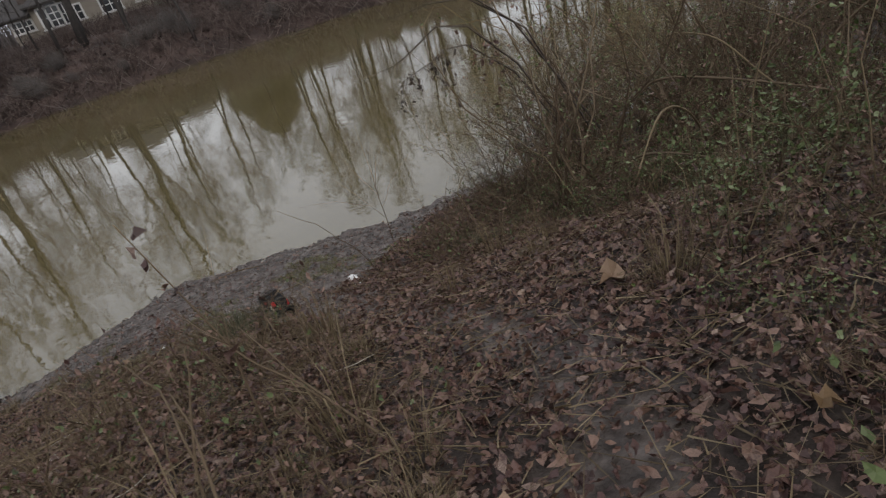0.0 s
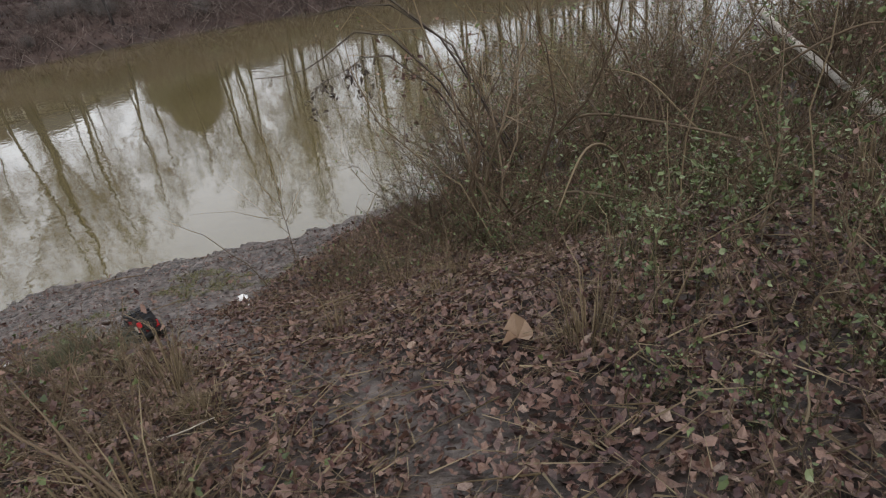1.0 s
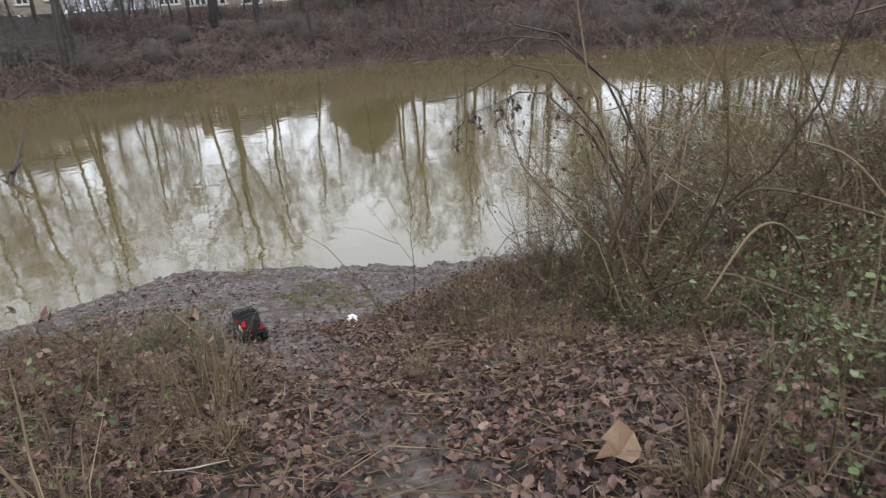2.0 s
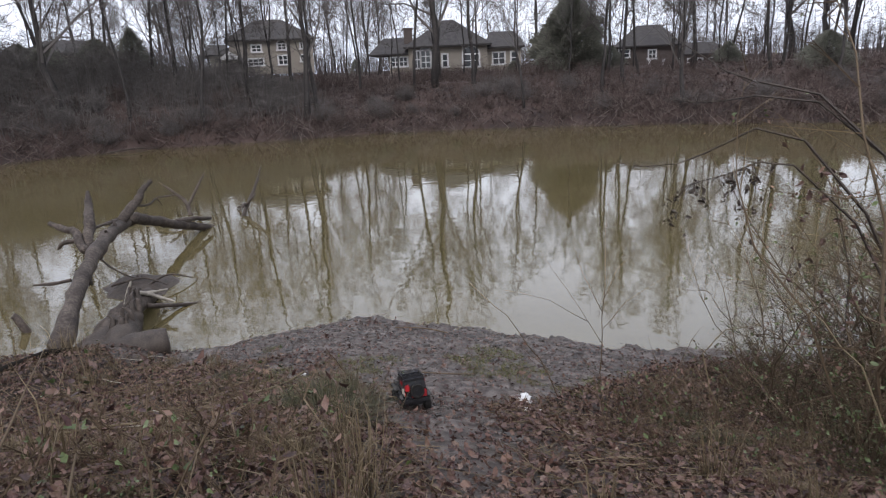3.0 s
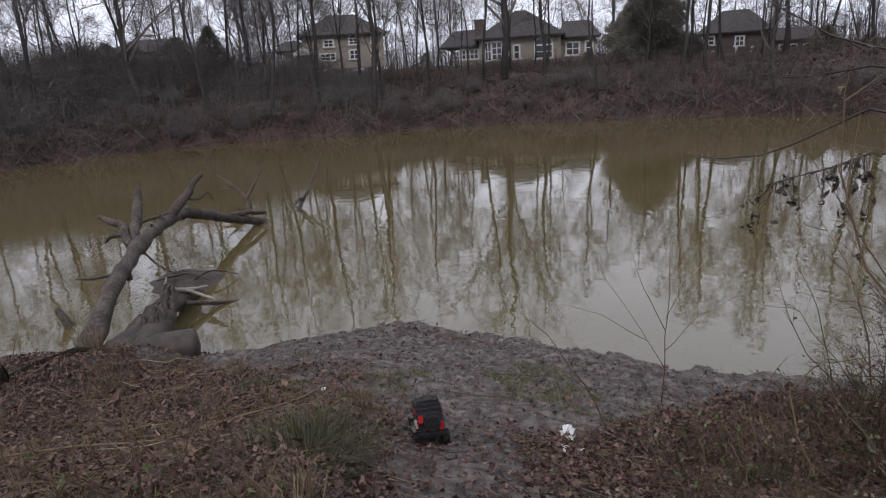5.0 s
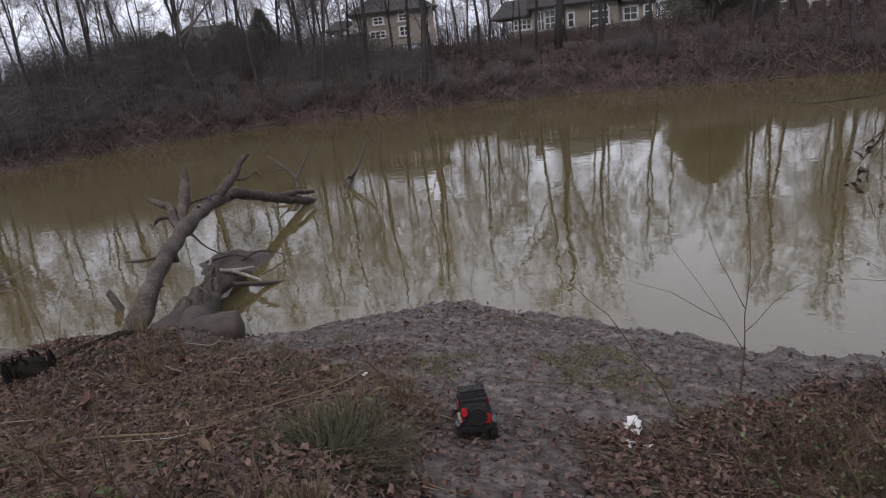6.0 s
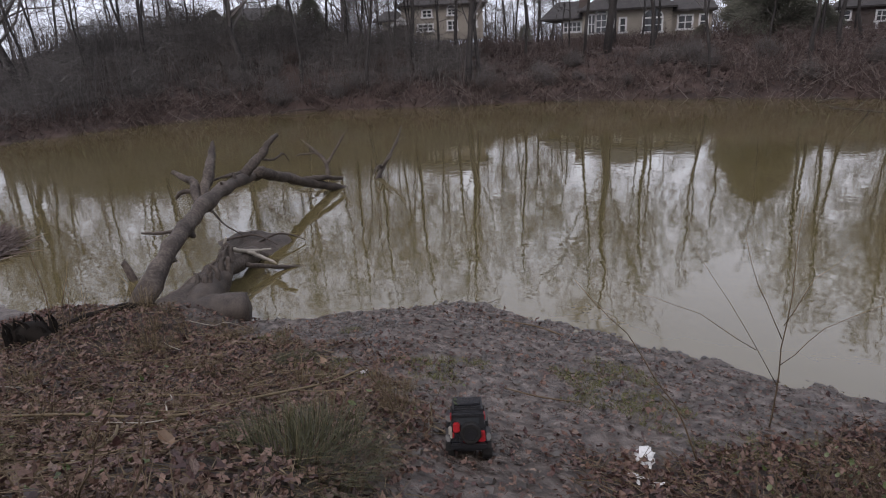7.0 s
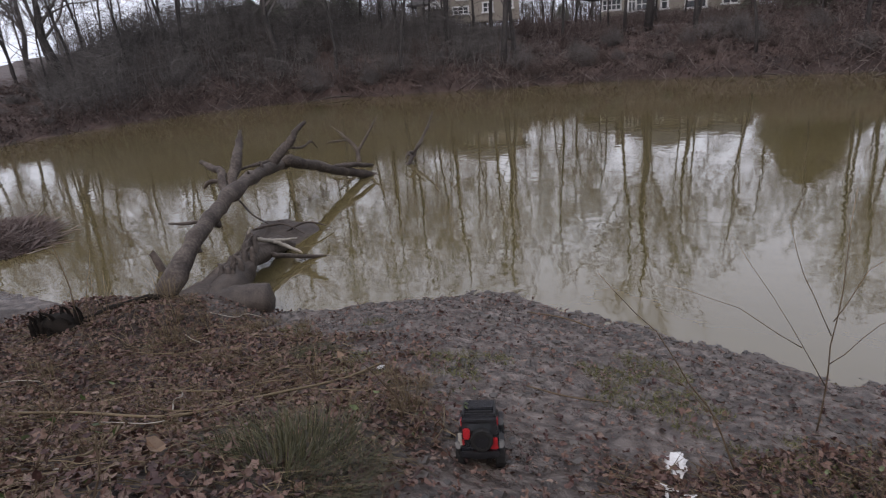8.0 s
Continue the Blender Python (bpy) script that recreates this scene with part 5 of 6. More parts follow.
THICKET = [shrub(101, 20, 2.0, 0.7, "tangled grey-brown leafless shrub in the thicket", 240, 200, side=3), shrub(102, 16, 2.5, 0.55, "tall twiggy leafless shrub by the water", 180, 180, side=3),
           shrub(103, 18, 1.4, 0.9, "low twiggy shrub with scattered green leaves", 320, 120, side=3), shrub(104, 18, 1.1, 1.2, "arching bramble with small green leaves", 420, 60),
           shrub(108, 15, 3.6, 0.35, "tall thin-stemmed shrub with sparse leaves in the thicket", 260, 220, thick=1.8, side=2), shrub(109, 10, 3.0, 0.6, "tall leaning stems with clinging green leaves", 380, 220, thick=2.0, side=2)]
for i, x, y, s, a in ((0, 0.15, 11.7, 0.8, 0), (1, 0.8, 12.6, 0.85, 40), (0, 1.2, 11.3, 1.0, 120), (2, 0.9, 10.2, 0.8, 10), (1, 2.0, 12.8, 0.9, 200), (0, 2.3, 11.3, 1.05, 250), (2, 2.0, 9.9, 1.0, 80), (3, 1.6, 8.7, 0.8, 30),
                      (2, 2.9, 9.0, 1.0, 160), (0, 3.4, 10.2, 1.0, 300), (1, 3.6, 12.2, 1.0, 90), (1, 3.0, 14.0, 0.9, 10), (0, 4.6, 13.0, 1.0, 60), (0, 5.0, 11.0, 1.1, 220), (1, 5.4, 15.2, 1.0, 130), (3, 2.3, 7.9, 0.8, 270),
                      (2, 3.6, 8.2, 1.0, 330), (0, 4.9, 9.2, 1.1, 15), (1, 6.6, 13.2, 1.1, 45), (0, 6.4, 10.6, 1.2, 75), (1, 4.2, 15.6, 0.9, 185), (1, 7.2, 16.6, 1.0, 275), (0, 8.4, 14.0, 1.2, 20), (3, 2.4, 7.0, 0.7, 100),
                      (3, 3.1, 6.3, 0.8, 240), (2, 4.2, 6.9, 1.0, 140), (0, 0.3, 12.8, 0.7, 310), (2, 0.35, 10.9, 0.6, 55), (4, 0.5, 12.6, 0.8, 33), (5, 0.9, 13.2, 0.9, 66), (4, 1.3, 12.9, 0.9, 99), (1, 0.2, 12.9, 1.0, 132), (5, 1.8, 13.7, 0.9, 165), (4, 2.4, 14.3, 1.0, 198), (1, 1.0, 12.2, 1.1, 231), (5, 3.2, 15.0, 1.0, 264), (4, 4.2, 16.0, 1.0, 297), (5, 2.6, 12.6, 1.0, 12), (4, 3.4, 13.4, 1.1, 48), (4, -0.15, 11.5, 0.62, 15), (5, 0.1, 10.7, 0.6, 75), (0, 0.35, 10.2, 0.75, 215), (4, 0.5, 11.2, 0.75, 140), (0, -0.2, 12.1, 0.6, 95), (5, 0.75, 10.4, 0.75, 330), (3, 0.1, 9.8, 0.5, 60), (2, 0.55, 9.4, 0.6, 120), (1, 8.4, 18.5, 1.0, 200), (1, 1.5, 13.9, 0.8, 100), (3, 0.75, 9.5, 0.65, 15), (3, 1.5, 9.6, 0.8, 200), (0, -0.3, 11.3, 0.5, 20), (0, -0.05, 10.8, 0.5, 140), (1, -0.45, 12.0, 0.45, 260)):
    plant(THICKET, i, x, y, s, a, 0.03)
rng = np.random.default_rng(106)
n = 0
while n < 105:
    x, y = rng.uniform(0.6, 8.5), rng.uniform(7.0, 17.5)
    d = float(shore_distance(np.array([x]), np.array([y]))[0])
    if d < 0.15 or x < 0.35 + 0.5 * max(0, 10.2 - y) or (x < 2.0 and rng.random() < 0.6) or (1.6 < x < 3.8 and y < 9.2):
        continue
    plant(THICKET, int(rng.choice(6, p=[0.16, 0.12, 0.16, 0.12, 0.24, 0.2])), x, y, rng.uniform(0.65, 1.1), rng.uniform(0, 360), 0.03)
    n += 1

LEAFY = [shrub(110, 9, 1.25, 0.6, "straggling shrub hung with bright green leaves", 520, 60, side=3), shrub(114, 7, 1.7, 0.45, "tall thin green-leaved vine tangle", 460, 40, side=3)]
for i, x, y, s, a in ((0, 1.75, 7.3, 0.8, 0), (0, 2.15, 6.8, 0.6, 50), (0, 1.6, 8.1, 0.9, 100), (1, 2.5, 8.2, 1.0, 150), (0, 1.2, 9.1, 0.9, 200), (0, 0.75, 9.9, 0.85, 250), (0, 0.95, 8.9, 0.75, 310), (1, 1.5, 9.9, 0.8, 300), (0, 2.4, 9.3, 1.0, 20), (0, 2.9, 7.2, 0.6, 70), (0, 1.9, 6.3, 0.7, 120), (1, 2.2, 5.9, 0.8, 170)):
    plant(LEAFY, i, x, y, s, a, 0.03)

DEADWEED = [shrub(105, 9, 0.5, 1.0, "low brown dead weeds holding curled leaves", 0, 130), shrub(107, 7, 0.75, 0.8, "dead brown weed stalks with curled leaves", 25, 90)]
for x0, x1, y0, y1, amount in ((-2.2, -0.1, 4.7, 7.2, 80), (0.8, 3.4, 5.0, 9.5, 130), (-6.5, -2.9, 6.4, 8.7, 16), (-0.7, 1.2, 8.6, 11.8, 60), (-1.0, 0.5, 10.2, 12.2, 46), (-1.1, -0.2, 9.2, 10.6, 22)):
    for n in range(amount):
        x, y = rng.uniform(x0, x1), rng.uniform(y0, y1)
        if float(trail_distance(np.array([x]), np.array([y]))[0]) > 0.5:
            plant(DEADWEED, int(rng.random() < 0.4), x, y, rng.uniform(0.5, 1.0), rng.uniform(0, 360), 0.02)


def weed(seed, stems, height, n, label):
    rng = np.random.default_rng(seed)
    ob = new("green_weed")
    bag, lf = Bag(), Bag()
    a, ln = rng.uniform(0, 6.283, stems), rng.uniform(0.1, 0.6, stems)
    b0 = np.stack([rng.normal(0, 0.1, stems), rng.normal(0, 0.1, stems), np.full(stems, -0.03)], 1)
    tip = b0 + np.stack([ln * np.cos(a) * height, ln * np.sin(a) * height, height * rng.uniform(0.5, 1.1, stems)], 1)
    spikes(bag, b0, tip, np.full(stems, 0.003))
    part("stem_mass", bag, GRASS, ob, kind="stuff")
    pick = rng.integers(0, stems, n)
    u = rng.uniform(0.25, 1.0, (n, 1))
    p = b0[pick] + (tip[pick] - b0[pick]) * u + rng.normal(0, 0.03, (n, 3))
    leaves(lf, p, rng.normal(0, 0.5, (n, 3)) + np.array([0, 0, 1.0]), rng.uniform(0.012, 0.03, n), rng, curl=0.3, narrow=0.65)
    part("foliage", lf, GREEN, ob, kind="stuff")
    return tagged(ob, label, "weed", "green weeds under the thicket")


WEEDS = [weed(111, 26, 0.32, 130, "low green leafy weeds growing through dead leaves"), weed(112, 20, 0.5, 120, "straggling green vine with small rounded leaves")]
rng = np.random.default_rng(113)
n = 0
while n < 46:
    x, y = rng.uniform(0.4, 4.2), rng.uniform(5.2, 11)
    if x < 1.0 + 0.0 * y and y < 8.5 or rng.random() < 0.25 * max(0, x - 2):
        continue
    plant(WEEDS, int(rng.random() < 0.5), x, y, rng.uniform(0.5, 1.2), rng.uniform(0, 360), 0.0)
    n += 1
for x, y, s in ((-0.95, 5.9, 0.5), (-1.3, 6.3, 0.6), (-0.5, 5.5, 0.4), (1.05, 6.0, 0.8), (1.25, 5.8, 0.8)):
    plant(WEEDS, 0, x, y, s, x * 700, 0.0)


# ---------------------------------------------------------------- saplings, canes and dead wood near the path
def sapling(name, base, ways, label, category="sapling", mat=None):
    """A thin stem with side shoots: ways are (points above the base, start radius)."""
    ob = tagged(new(name), label, category)
    ob.matrix_basis = pose(*base)
    for i, (pts, r) in enumerate(ways):
        rng = np.random.default_rng(i + int(abs(base[0]) * 100))
        p = [Vector(q) for q in pts]
        fine = [p[0]]
        for a, b in zip(p, p[1:]):
            for t in (1 / 3, 2 / 3, 1.0):
                fine.append(a.lerp(b, t) + Vector(rng.normal(0, 0.006, 3)))
        bag = Bag()
        r = r * 0.65 if name == "sapling" else r * 0.85
        tube(bag, fine, [r * (1 - 0.75 * k / (len(fine) - 1)) for k in range(len(fine))], 6)
        part("stem" if i == 0 else "shoot", bag, mat or NEAR_TWIG, ob, smooth=True)
    return ob


sapling("sapling", at(-1.75, 11.25), [([(0, 0, -0.05), (0.02, 0, 0.45), (0.0, 0.02, 1.0), (0.03, 0, 1.65)], 0.010), ([(0.01, 0, 0.35), (-0.18, -0.12, 0.75), (-0.5, -0.35, 1.35)], 0.0055), ([(0.01, 0, 0.5), (0.2, 0.15, 0.8), (0.6, 0.42, 1.1)], 0.005),
                                      ([(0.0, 0.01, 0.7), (-0.15, -0.1, 1.1), (-0.25, -0.2, 1.5)], 0.006), ([(0.0, 0.01, 0.8), (0.12, 0.1, 1.15), (0.3, 0.2, 1.4)], 0.005), ([(-0.12, -0.08, 0.6), (-0.45, -0.3, 0.85), (-0.85, -0.5, 0.95)], 0.005)], "thin bare sapling on the shore beside the tissue")
sapling("sapling", at(-1.75, 10.3), [([(0, 0, -0.05), (-0.15, -0.1, 0.4), (-0.42, -0.28, 0.85), (-0.7, -0.4, 1.15)], 0.010), ([(-0.1, -0.05, 0.3), (-0.35, -0.1, 0.5), (-0.7, -0.1, 0.55)], 0.006)], "thin arching bare shoot rising from the mud")
sapling("sapling", at(-0.95, 10.95), [([(0, 0, -0.05), (0.05, 0.05, 0.3), (0.2, 0.15, 0.7)], 0.009), ([(0, 0, 0.1), (-0.12, -0.05, 0.35), (-0.2, -0.1, 0.6)], 0.006), ([(0.02, 0.02, 0.2), (0.25, 0.2, 0.35), (0.45, 0.3, 0.6)], 0.005)], "small bare sapling at the shore")
sapling("sapling", at(-0.45, 11.6), [([(0, 0, -0.05), (-0.1, -0.02, 0.5), (-0.22, -0.05, 1.0), (-0.42, -0.12, 1.45)], 0.010)], "leaning bare shoot beside the water")
sapling("cane", at(-0.3, 10.3), [([(0, 0, -0.05), (-0.22, 0.2, 0.2), (-0.33, 0.35, 0.42), (-0.2, 0.55, 0.6), (0.1, 0.75, 0.66), (0.35, 0.9, 0.6)], 0.009)], "pale arching dead cane", "cane", STRAW)
sapling("cane", at(0.75, 8.9), [([(0, 0, -0.05), (-0.3, 0.3, 0.5), (-0.6, 0.6, 0.7), (-1.0, 0.9, 0.65)], 0.007)], "pale arching dead cane", "cane", STRAW)
for x, y, pts in ((1.55, 7.4, [(0, 0, -0.05), (0.05, 0.1, 0.5), (0.2, 0.1, 1.1), (0.18, 0.2, 1.6)]), (1.9, 6.8, [(0, 0, -0.05), (-0.05, 0.1, 0.6), (0.1, 0.3, 1.2)]), (1.3, 7.1, [(0, 0, -0.05), (0.1, 0.0, 0.3), (0.12, 0.1, 0.75)]),
                  (1.2, 6.5, [(0, 0, -0.05), (0.15, 0.05, 0.3), (0.35, 0.0, 0.45)]), (2.2, 7.6, [(0, 0, -0.05), (-0.2, 0.2, 0.7), (-0.7, 0.5, 1.0)]), (1.0, 8.2, [(0, 0, -0.05), (0.3, -0.1, 0.5), (0.8, -0.2, 0.7)])):
    sapling("cane", at(x, y), [(pts, 0.006)], "thin pale dead stem standing in the weeds", "cane", STRAW)

# weeds close to the first steps, with clinging dead leaves
for x, y, ways in ((-0.72, 5.25, [([(0, 0, -0.05), (0.0, 0.15, 0.3), (0.02, 0.3, 0.5)], 0.009), ([(0, 0.1, 0.2), (-0.25, 0.4, 0.3), (-0.55, 0.6, 0.28)], 0.006)]),
                   (-0.1, 5.55, [([(0, 0, -0.02), (-0.35, 0.2, 0.1), (-0.75, 0.5, 0.32)], 0.010), ([(-0.35, 0.2, 0.1), (-0.75, 0.35, 0.35), (-1.1, 0.6, 0.42)], 0.006)]),
                   (-0.35, 4.85, [([(0, 0, -0.05), (-0.12, 0.25, 0.25), (-0.3, 0.5, 0.42)], 0.010)])):
    sapling("dead_stalk", at(x, y), ways, "brown dead weed stalk leaning over the slope", "weed")
rng = np.random.default_rng(121)
for x, y, z in ((-0.72, 5.7, 3.3), (-1.9, 7.0, 2.15), (-2.05, 6.55, 2.35), (-1.5, 7.3, 1.95)):
    g = at(x, y)[2]
    ob = tagged(new("dead_weed"), "tall dead weed with curled brown leaves", "weed")
    bag, lf = Bag(), Bag()
    top = Vector((x - 0.15, y + 0.05, z))
    mid = Vector((x + 0.05, y, (g + z) / 2))
    tube(bag, [(x, y, g - 0.05), tuple(mid), tuple(top)], [0.006, 0.004, 0.002], 5)
    spikes(bag, [tuple(mid)] * 4, [tuple(mid + Vector(rng.normal(0, 0.16, 3)) + Vector((0, 0, 0.12))) for _ in range(4)], [0.0025] * 4)
    part("stalk", bag, NEAR_TWIG, ob)
    pp = np.array([tuple(mid.lerp(top, u)) for u in rng.uniform(-0.2, 1.0, 7)]) + rng.normal(0, 0.05, (7, 3))
    leaves(lf, pp, rng.normal(0, 1, (7, 3)), rng.uniform(0.05, 0.09, 7), rng, curl=0.7)
    part("dead_foliage", lf, LITTER, ob, kind="stuff")

# sticks on the ground
for i, (pts, r, mat, label) in enumerate((([(-4.8, 6.9), (-4.2, 7.3), (-3.78, 7.75), (-3.8, 8.3), (-3.95, 8.9), (-4.1, 9.3)], 0.009, STRAW, "long pale stick lying across the leaves"), ([(-3.0, 7.25), (-3.3, 7.4), (-3.9, 7.5)], 0.008, STRAW, "pale stick lying in the leaves"),
                                          ([(-4.3, 8.4), (-4.6, 8.0), (-5.0, 7.7)], 0.008, STRAW, "pale stick lying in the leaves"), 
                                          ([(-4.6, 11.3), (-4.2, 11.4), (-3.9, 11.5)], 0.008, NEAR_TWIG, "dark twig on the mud"), ([(-3.2, 10.0), (-2.9, 10.1), (-2.7, 10.3)], 0.006, NEAR_TWIG, "dark twig on the mud"), ([(0.2, 9.6), (-0.2, 10.1), (-0.6, 10.4)], 0.010, NEAR_TWIG, "fallen branch by the thicket"))):
    wood("stick", [at(x, y, r + 0.03 + 0.02 * (k % 2)) for k, (x, y) in enumerate(pts)], [r] * len(pts), mat, label, "stick", 6, 200 + i)

rng = np.random.default_rng(171)
for n in range(32):
    x, y = (rng.uniform(-6.6, -2.6), rng.uniform(6.3, 9.0)) if n < 22 else (rng.uniform(-1.8, 1.6), rng.uniform(5.2, 7.6))
    a, ln, r = rng.uniform(0, 6.283), rng.uniform(0.08, 0.3 if n < 22 else 0.18), rng.uniform(0.0025, 0.005 if n < 22 else 0.004)
    if float(trail_distance(np.array([x]), np.array([y]))[0]) < 0.3:
        continue
    ends = [at(x + u * ln * math.cos(a) + rng.normal(0, 0.015), y + u * ln * math.sin(a) + rng.normal(0, 0.015), 0.05 + rng.uniform(0, 0.03)) for u in (-1, -0.3, 0.3, 1)]
    wood("stick", ends, [r, r, r * 0.9, r * 0.6], STRAW if n % 3 else PALEWOOD, "short pale dead stick lying in the litter", "stick", 5, 500 + n)

clump = tagged(new("shore_root"), "dark twig tangle at the waterline", "roots")
rng = np.random.default_rng(131)
bag = Bag()
b0 = np.array([-5.15, 11.45, 0.0]) + rng.normal(0, 0.12, (40, 3)) * np.array([1, 1, 0.1])
spikes(bag, b0, b0 + rng.normal(0, 0.08, (40, 3)) + np.array([0, 0, 0.03]), np.full(40, 0.007))
part("twigs", bag, DARKWOOD, clump)

charred = tagged(new("charred_stump"), "black jagged rotten stump on the bank's edge", "stump")
branch("body", charred, [at(-7.72, 7.1, -0.03), at(-7.5, 7.22, 0.05), at(-7.3, 7.32, 0.06), at(-7.1, 7.45, -0.02)], [0.07, 0.13, 0.14, 0.06], 133, CHARRED, 11)
rng = np.random.default_rng(132)
for i in range(22):
    a, r = rng.uniform(0, 6.283), 0.24 * rng.random() ** 0.5
    x, y = -7.4 + 1.3 * r * math.cos(a), 7.28 + r * math.sin(a)
    h = rng.uniform(0.16, 0.34) * (1 - r)
    branch("splinter", charred, [at(x, y, -0.06), at(x + rng.normal(0, 0.02), y + rng.normal(0, 0.02), h * 0.6), at(x + rng.normal(0, 0.04), y + rng.normal(0, 0.04), h)], [rng.uniform(0.03, 0.05), 0.02, 0.004], 300 + i, CHARRED, 6)
wood("bank_log", [at(-7.4, 7.5, 0.0), at(-7.35, 7.85, 0.02), at(-7.28, 8.15, 0.02), at(-7.15, 8.45, 0.0)], [0.05, 0.06, 0.055, 0.05], CHARRED, "dark half-buried log along the lip of the bank", "log", 10, 145)
sapling("weed_stems", at(-7.25, 7.5), [([(0, 0, -0.05), (0.0, -0.02, 0.7), (-0.05, -0.12, 1.3)], 0.009), ([(0.05, 0.06, -0.03), (0.05, 0.1, 0.3), (0.1, 0.25, 0.8)], 0.008), ([(0.02, 0.1, -0.03), (0.06, 0.16, 0.25), (0.12, 0.2, 0.6)], 0.007), ([(0.08, 0.2, -0.03), (0.1, 0.26, 0.2), (0.14, 0.34, 0.4)], 0.006),
                                        ([(-0.05, -0.2, -0.03), (-0.05, -0.26, 0.15), (-0.08, -0.32, 0.32)], 0.006), ([(0.0, 0.3, 0.0), (0.1, 0.7, 0.12), (0.15, 1.1, 0.28)], 0.005)], "tall thin dead stems on the bank's edge", "weed")
sapling("weed_stems", at(-6.95, 7.75), [([(0, 0, -0.05), (0.02, 0.0, 0.25), (0.0, 0.05, 0.55)], 0.006), ([(0.05, 0.05, -0.03), (0.1, 0.1, 0.2), (0.16, 0.14, 0.4)], 0.005), ([(-0.05, 0.0, -0.03), (-0.12, -0.05, 0.2), (-0.2, -0.1, 0.42)], 0.005),
                                         ([(0.1, 0.12, -0.03), (0.2, 0.2, 0.15), (0.34, 0.3, 0.3)], 0.005), ([(-0.1, -0.12, -0.03), (-0.2, -0.2, 0.2), (-0.24, -0.3, 0.34)], 0.005), ([(0.02, 0.0, 0.2), (-0.1, 0.05, 0.32), (-0.16, 0.1, 0.4)], 0.003)], "dark dead weed stems on the bank's edge", "weed")
plant(DRYTUFT, 1, -7.3, 8.3, 0.9, 30, 0.0)
plant(DRYTUFT, 1, -7.05, 8.35, 0.8, 130, 0.0)

# dead wood in and over the thicket
wood("pale_log", [(4.35, 12.9, 2.15), (4.2, 11.24, 1.88), (4.05, 10.24, 1.85), (3.88, 9.5, 1.83), (3.8, 9.1, 1.8)], [0.04, 0.05, 0.055, 0.06, 0.06], PALEWOOD, "pale grey fallen limb propped in the thicket", "branch", 8, 141)
wood("dark_log", [(3.2, 17.15, -0.1), (3.6, 17.05, 0.1), (4.3, 16.9, 0.25), (4.95, 16.7, 0.34), (5.6, 16.4, 0.4)], [0.08, 0.11, 0.13, 0.14, 0.14], DARKWOOD, "dark mossy log lying at the water behind the thicket", "log", 9, 142)
wood("dead_branch", [(1.3, 10.3, 1.35), (1.47, 10.27, 1.78), (1.74, 10.06, 1.95), (2.41, 9.2, 1.97), (3.0, 8.6, 1.85)], [0.009, 0.011, 0.012, 0.011, 0.01], NEAR_TWIG, "grey dead branch arched through the thicket", "branch", 6, 143)
wood("dead_branch", [(0.7, 9.3, 1.3), (1.2, 8.9, 1.75), (1.6, 8.0, 2.0), (1.9, 7.4, 2.05)], [0.008, 0.01, 0.011, 0.012], NEAR_TWIG, "grey dead branch leaning in the weeds", "branch", 6, 144)


def drooping(name, pts, r, label, twigs, droop, seed, n_leaves, reach=0.35):
    """A thin overhanging branch with hanging twigs and dried leaves."""
    rng = np.random.default_rng(seed)
    ob = tagged(new(name), label, "branch")
    bag = Bag()
    p = [Vector(q) for q in pts]
    tube(bag, p, [r * (1 - 0.8 * i / (len(p) - 1)) for i in range(len(p))], 5)
    ta, tb, tr, tips = [], [], [], []
    for _ in range(twigs):
        i = int(rng.integers(max(0, len(p) - 4), len(p) - 1))
        s = p[i].lerp(p[i + 1], rng.random())
        e = s + Vector(rng.normal(0, reach, 3)) * 0.7 + Vector((0, 0, -droop * rng.random()))
        ta.append(tuple(s)); tb.append(tuple(e)); tr.append(r * 0.3)
        tips.extend([tuple(s.lerp(e, u)) for u in rng.uniform(0.4, 1.0, 3)])
    spikes(bag, ta, tb, tr)
    part("stem", bag, DARKWOOD, ob)
    if n_leaves:
        pick = np.array(tips)[rng.integers(0, len(tips), n_leaves)] + rng.normal(0, 0.015, (n_leaves, 3))
        lf = Bag()
        leaves(lf, pick, rng.normal(0, 1, (n_leaves, 3)) * np.array([1, 1, 0.3]), rng.uniform(0.045, 0.09, n_leaves), rng, curl=0.6, narrow=0.45)
        part("dried_foliage", lf, DARKWOOD if n_leaves < 70 else LITTER, ob)
    return ob


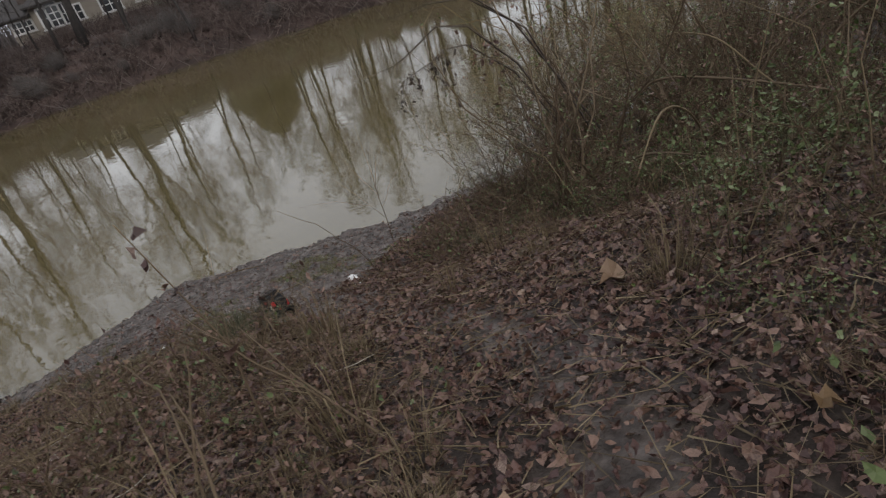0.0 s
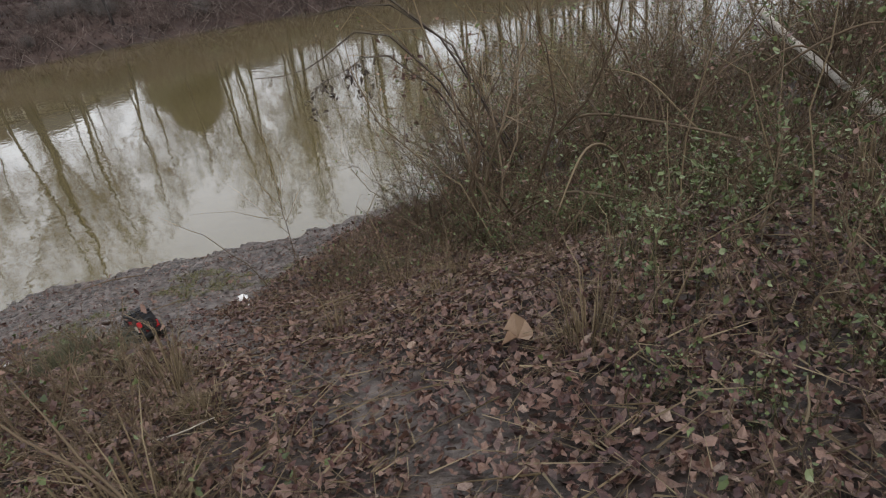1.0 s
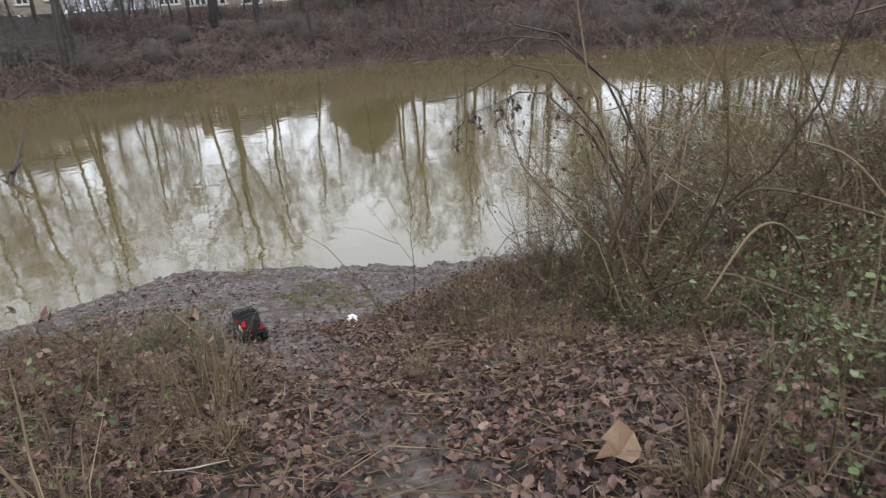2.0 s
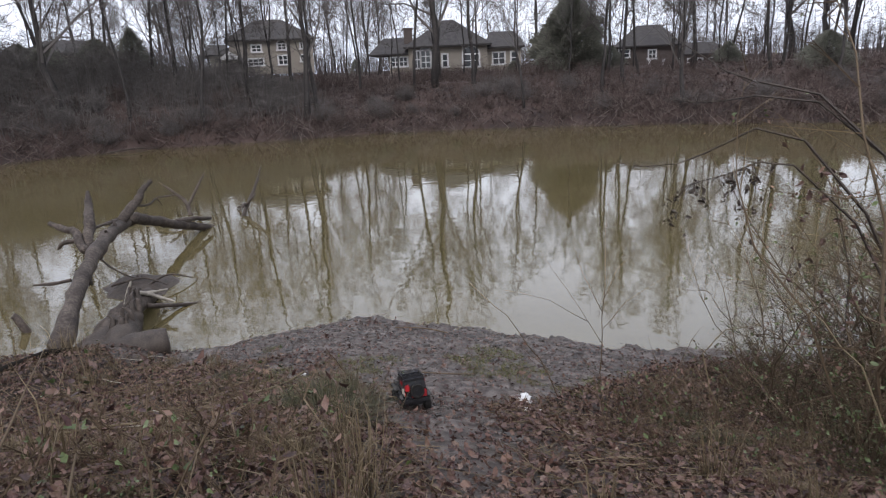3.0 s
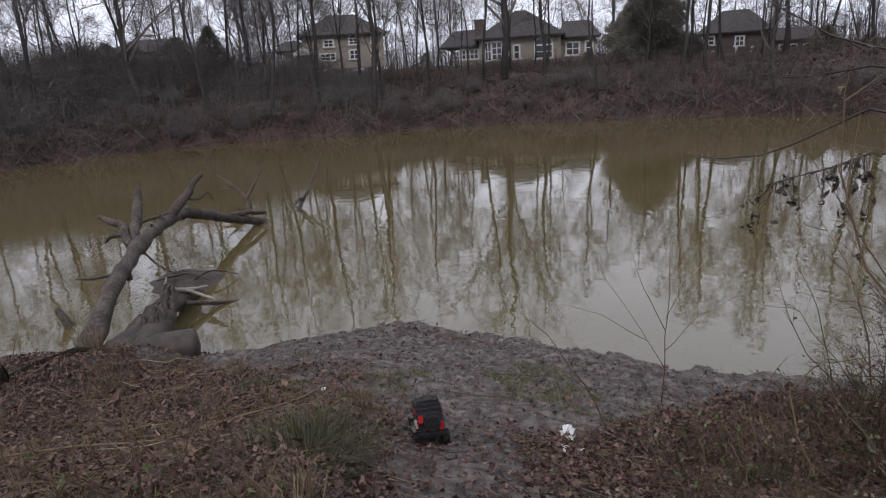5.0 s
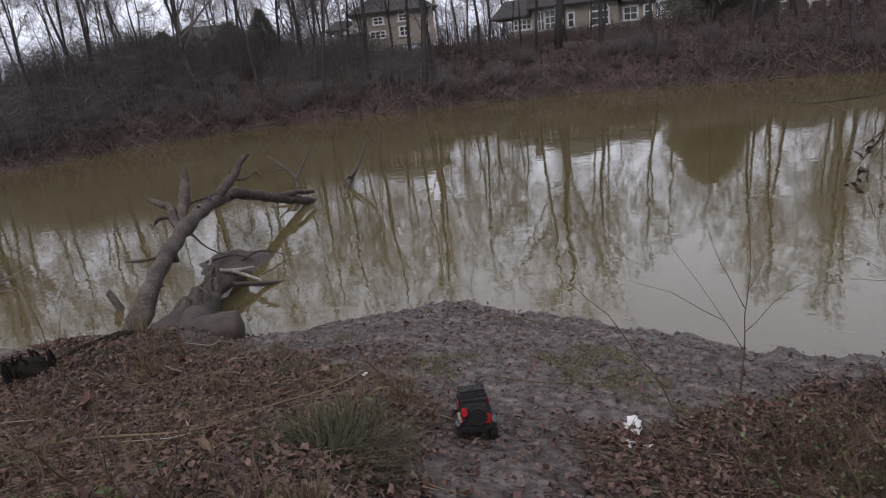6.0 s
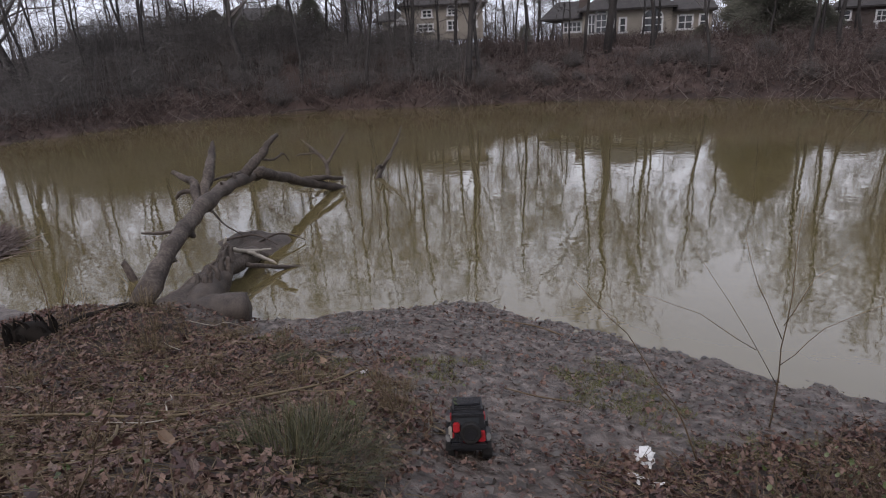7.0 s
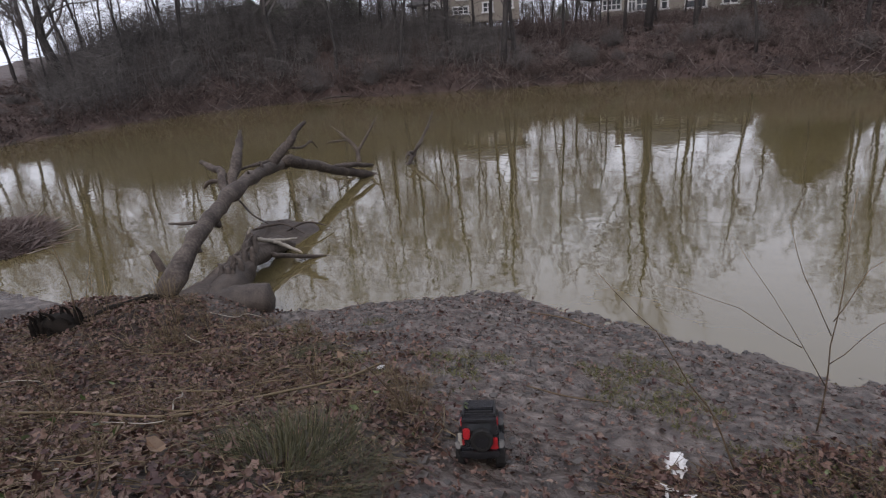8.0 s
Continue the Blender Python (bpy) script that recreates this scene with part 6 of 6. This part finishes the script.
rng = np.random.default_rng(161)
for n in range(16):
    x, y = rng.uniform(0.6, 5.5), rng.uniform(7.8, 13.5)
    if x < 0.6 + 0.45 * max(0, 10 - y):
        continue
    g, a, ln = at(x, y)[2], rng.uniform(0, 6.283), rng.uniform(0.6, 1.4)
    dx, dy, h = ln * math.cos(a), ln * math.sin(a), rng.uniform(0.2, 1.3)
    wood("dead_branch", [(x - dx, y - dy, at(x - dx, y - dy)[2] - 0.02), (x - dx * 0.3, y - dy * 0.3, g + h * 0.6), (x + dx * 0.4, y + dy * 0.4, g + h), (x + dx, y + dy, g + h * rng.uniform(0.7, 1.2))], [0.012, 0.011, 0.009, 0.004], NEAR_TWIG if n % 3 else STRAW, "dead branch caught leaning in the thicket", "branch", 6, 400 + n)
drooping("overhanging_branch", [(0.9, 10.9, 1.1), (0.35, 10.6, 2.3), (-0.05, 10.45, 2.8), (-0.35, 10.41, 2.88), (-0.68, 10.43, 2.69), (-0.87, 10.47, 2.6), (-1.12, 10.5, 2.56), (-1.39, 10.5, 2.57)], 0.013, "thin bare branch curving out over the water", 7, -0.06, 151, 0, 0.16)
drooping("overhanging_branch", [(0.9, 11.0, 1.0), (0.3, 10.7, 2.2), (-0.1, 10.5, 2.62), (-0.32, 10.45, 2.64), (-0.5, 10.44, 2.55), (-0.73, 10.48, 2.46), (-0.86, 10.55, 2.4)], 0.011, "thin branch with hanging dried brown leaves over the water", 46, 0.42, 155, 66, 0.15)
drooping("overhanging_branch", [(1.1, 10.9, 1.3), (0.4, 10.6, 2.7), (0.0, 10.5, 3.1), (-0.39, 10.42, 3.2), (-0.59, 10.48, 3.27), (-0.83, 10.53, 3.42), (-1.07, 10.66, 3.56)], 0.013, "dark bare branch reaching up over the water", 16, -0.1, 152, 0, 0.2)
drooping("overhanging_branch", [(1.0, 11.0, 1.3), (0.5, 10.7, 2.6), (0.0, 10.5, 3.05), (-0.37, 10.42, 3.1), (-0.6, 10.5, 3.06), (-0.78, 10.5, 3.05), (-1.01, 10.5, 3.08)], 0.012, "grey bare branch reaching out over the water", 16, -0.05, 153, 0, 0.18)
drooping("vine", [(0.35, 11.0, 0.8), (0.3, 10.9, 1.8), (0.1, 10.7, 2.5), (-0.1, 10.5, 2.3)], 0.006, "leafy vine climbing the thicket edge", 30, 0.2, 154, 80)
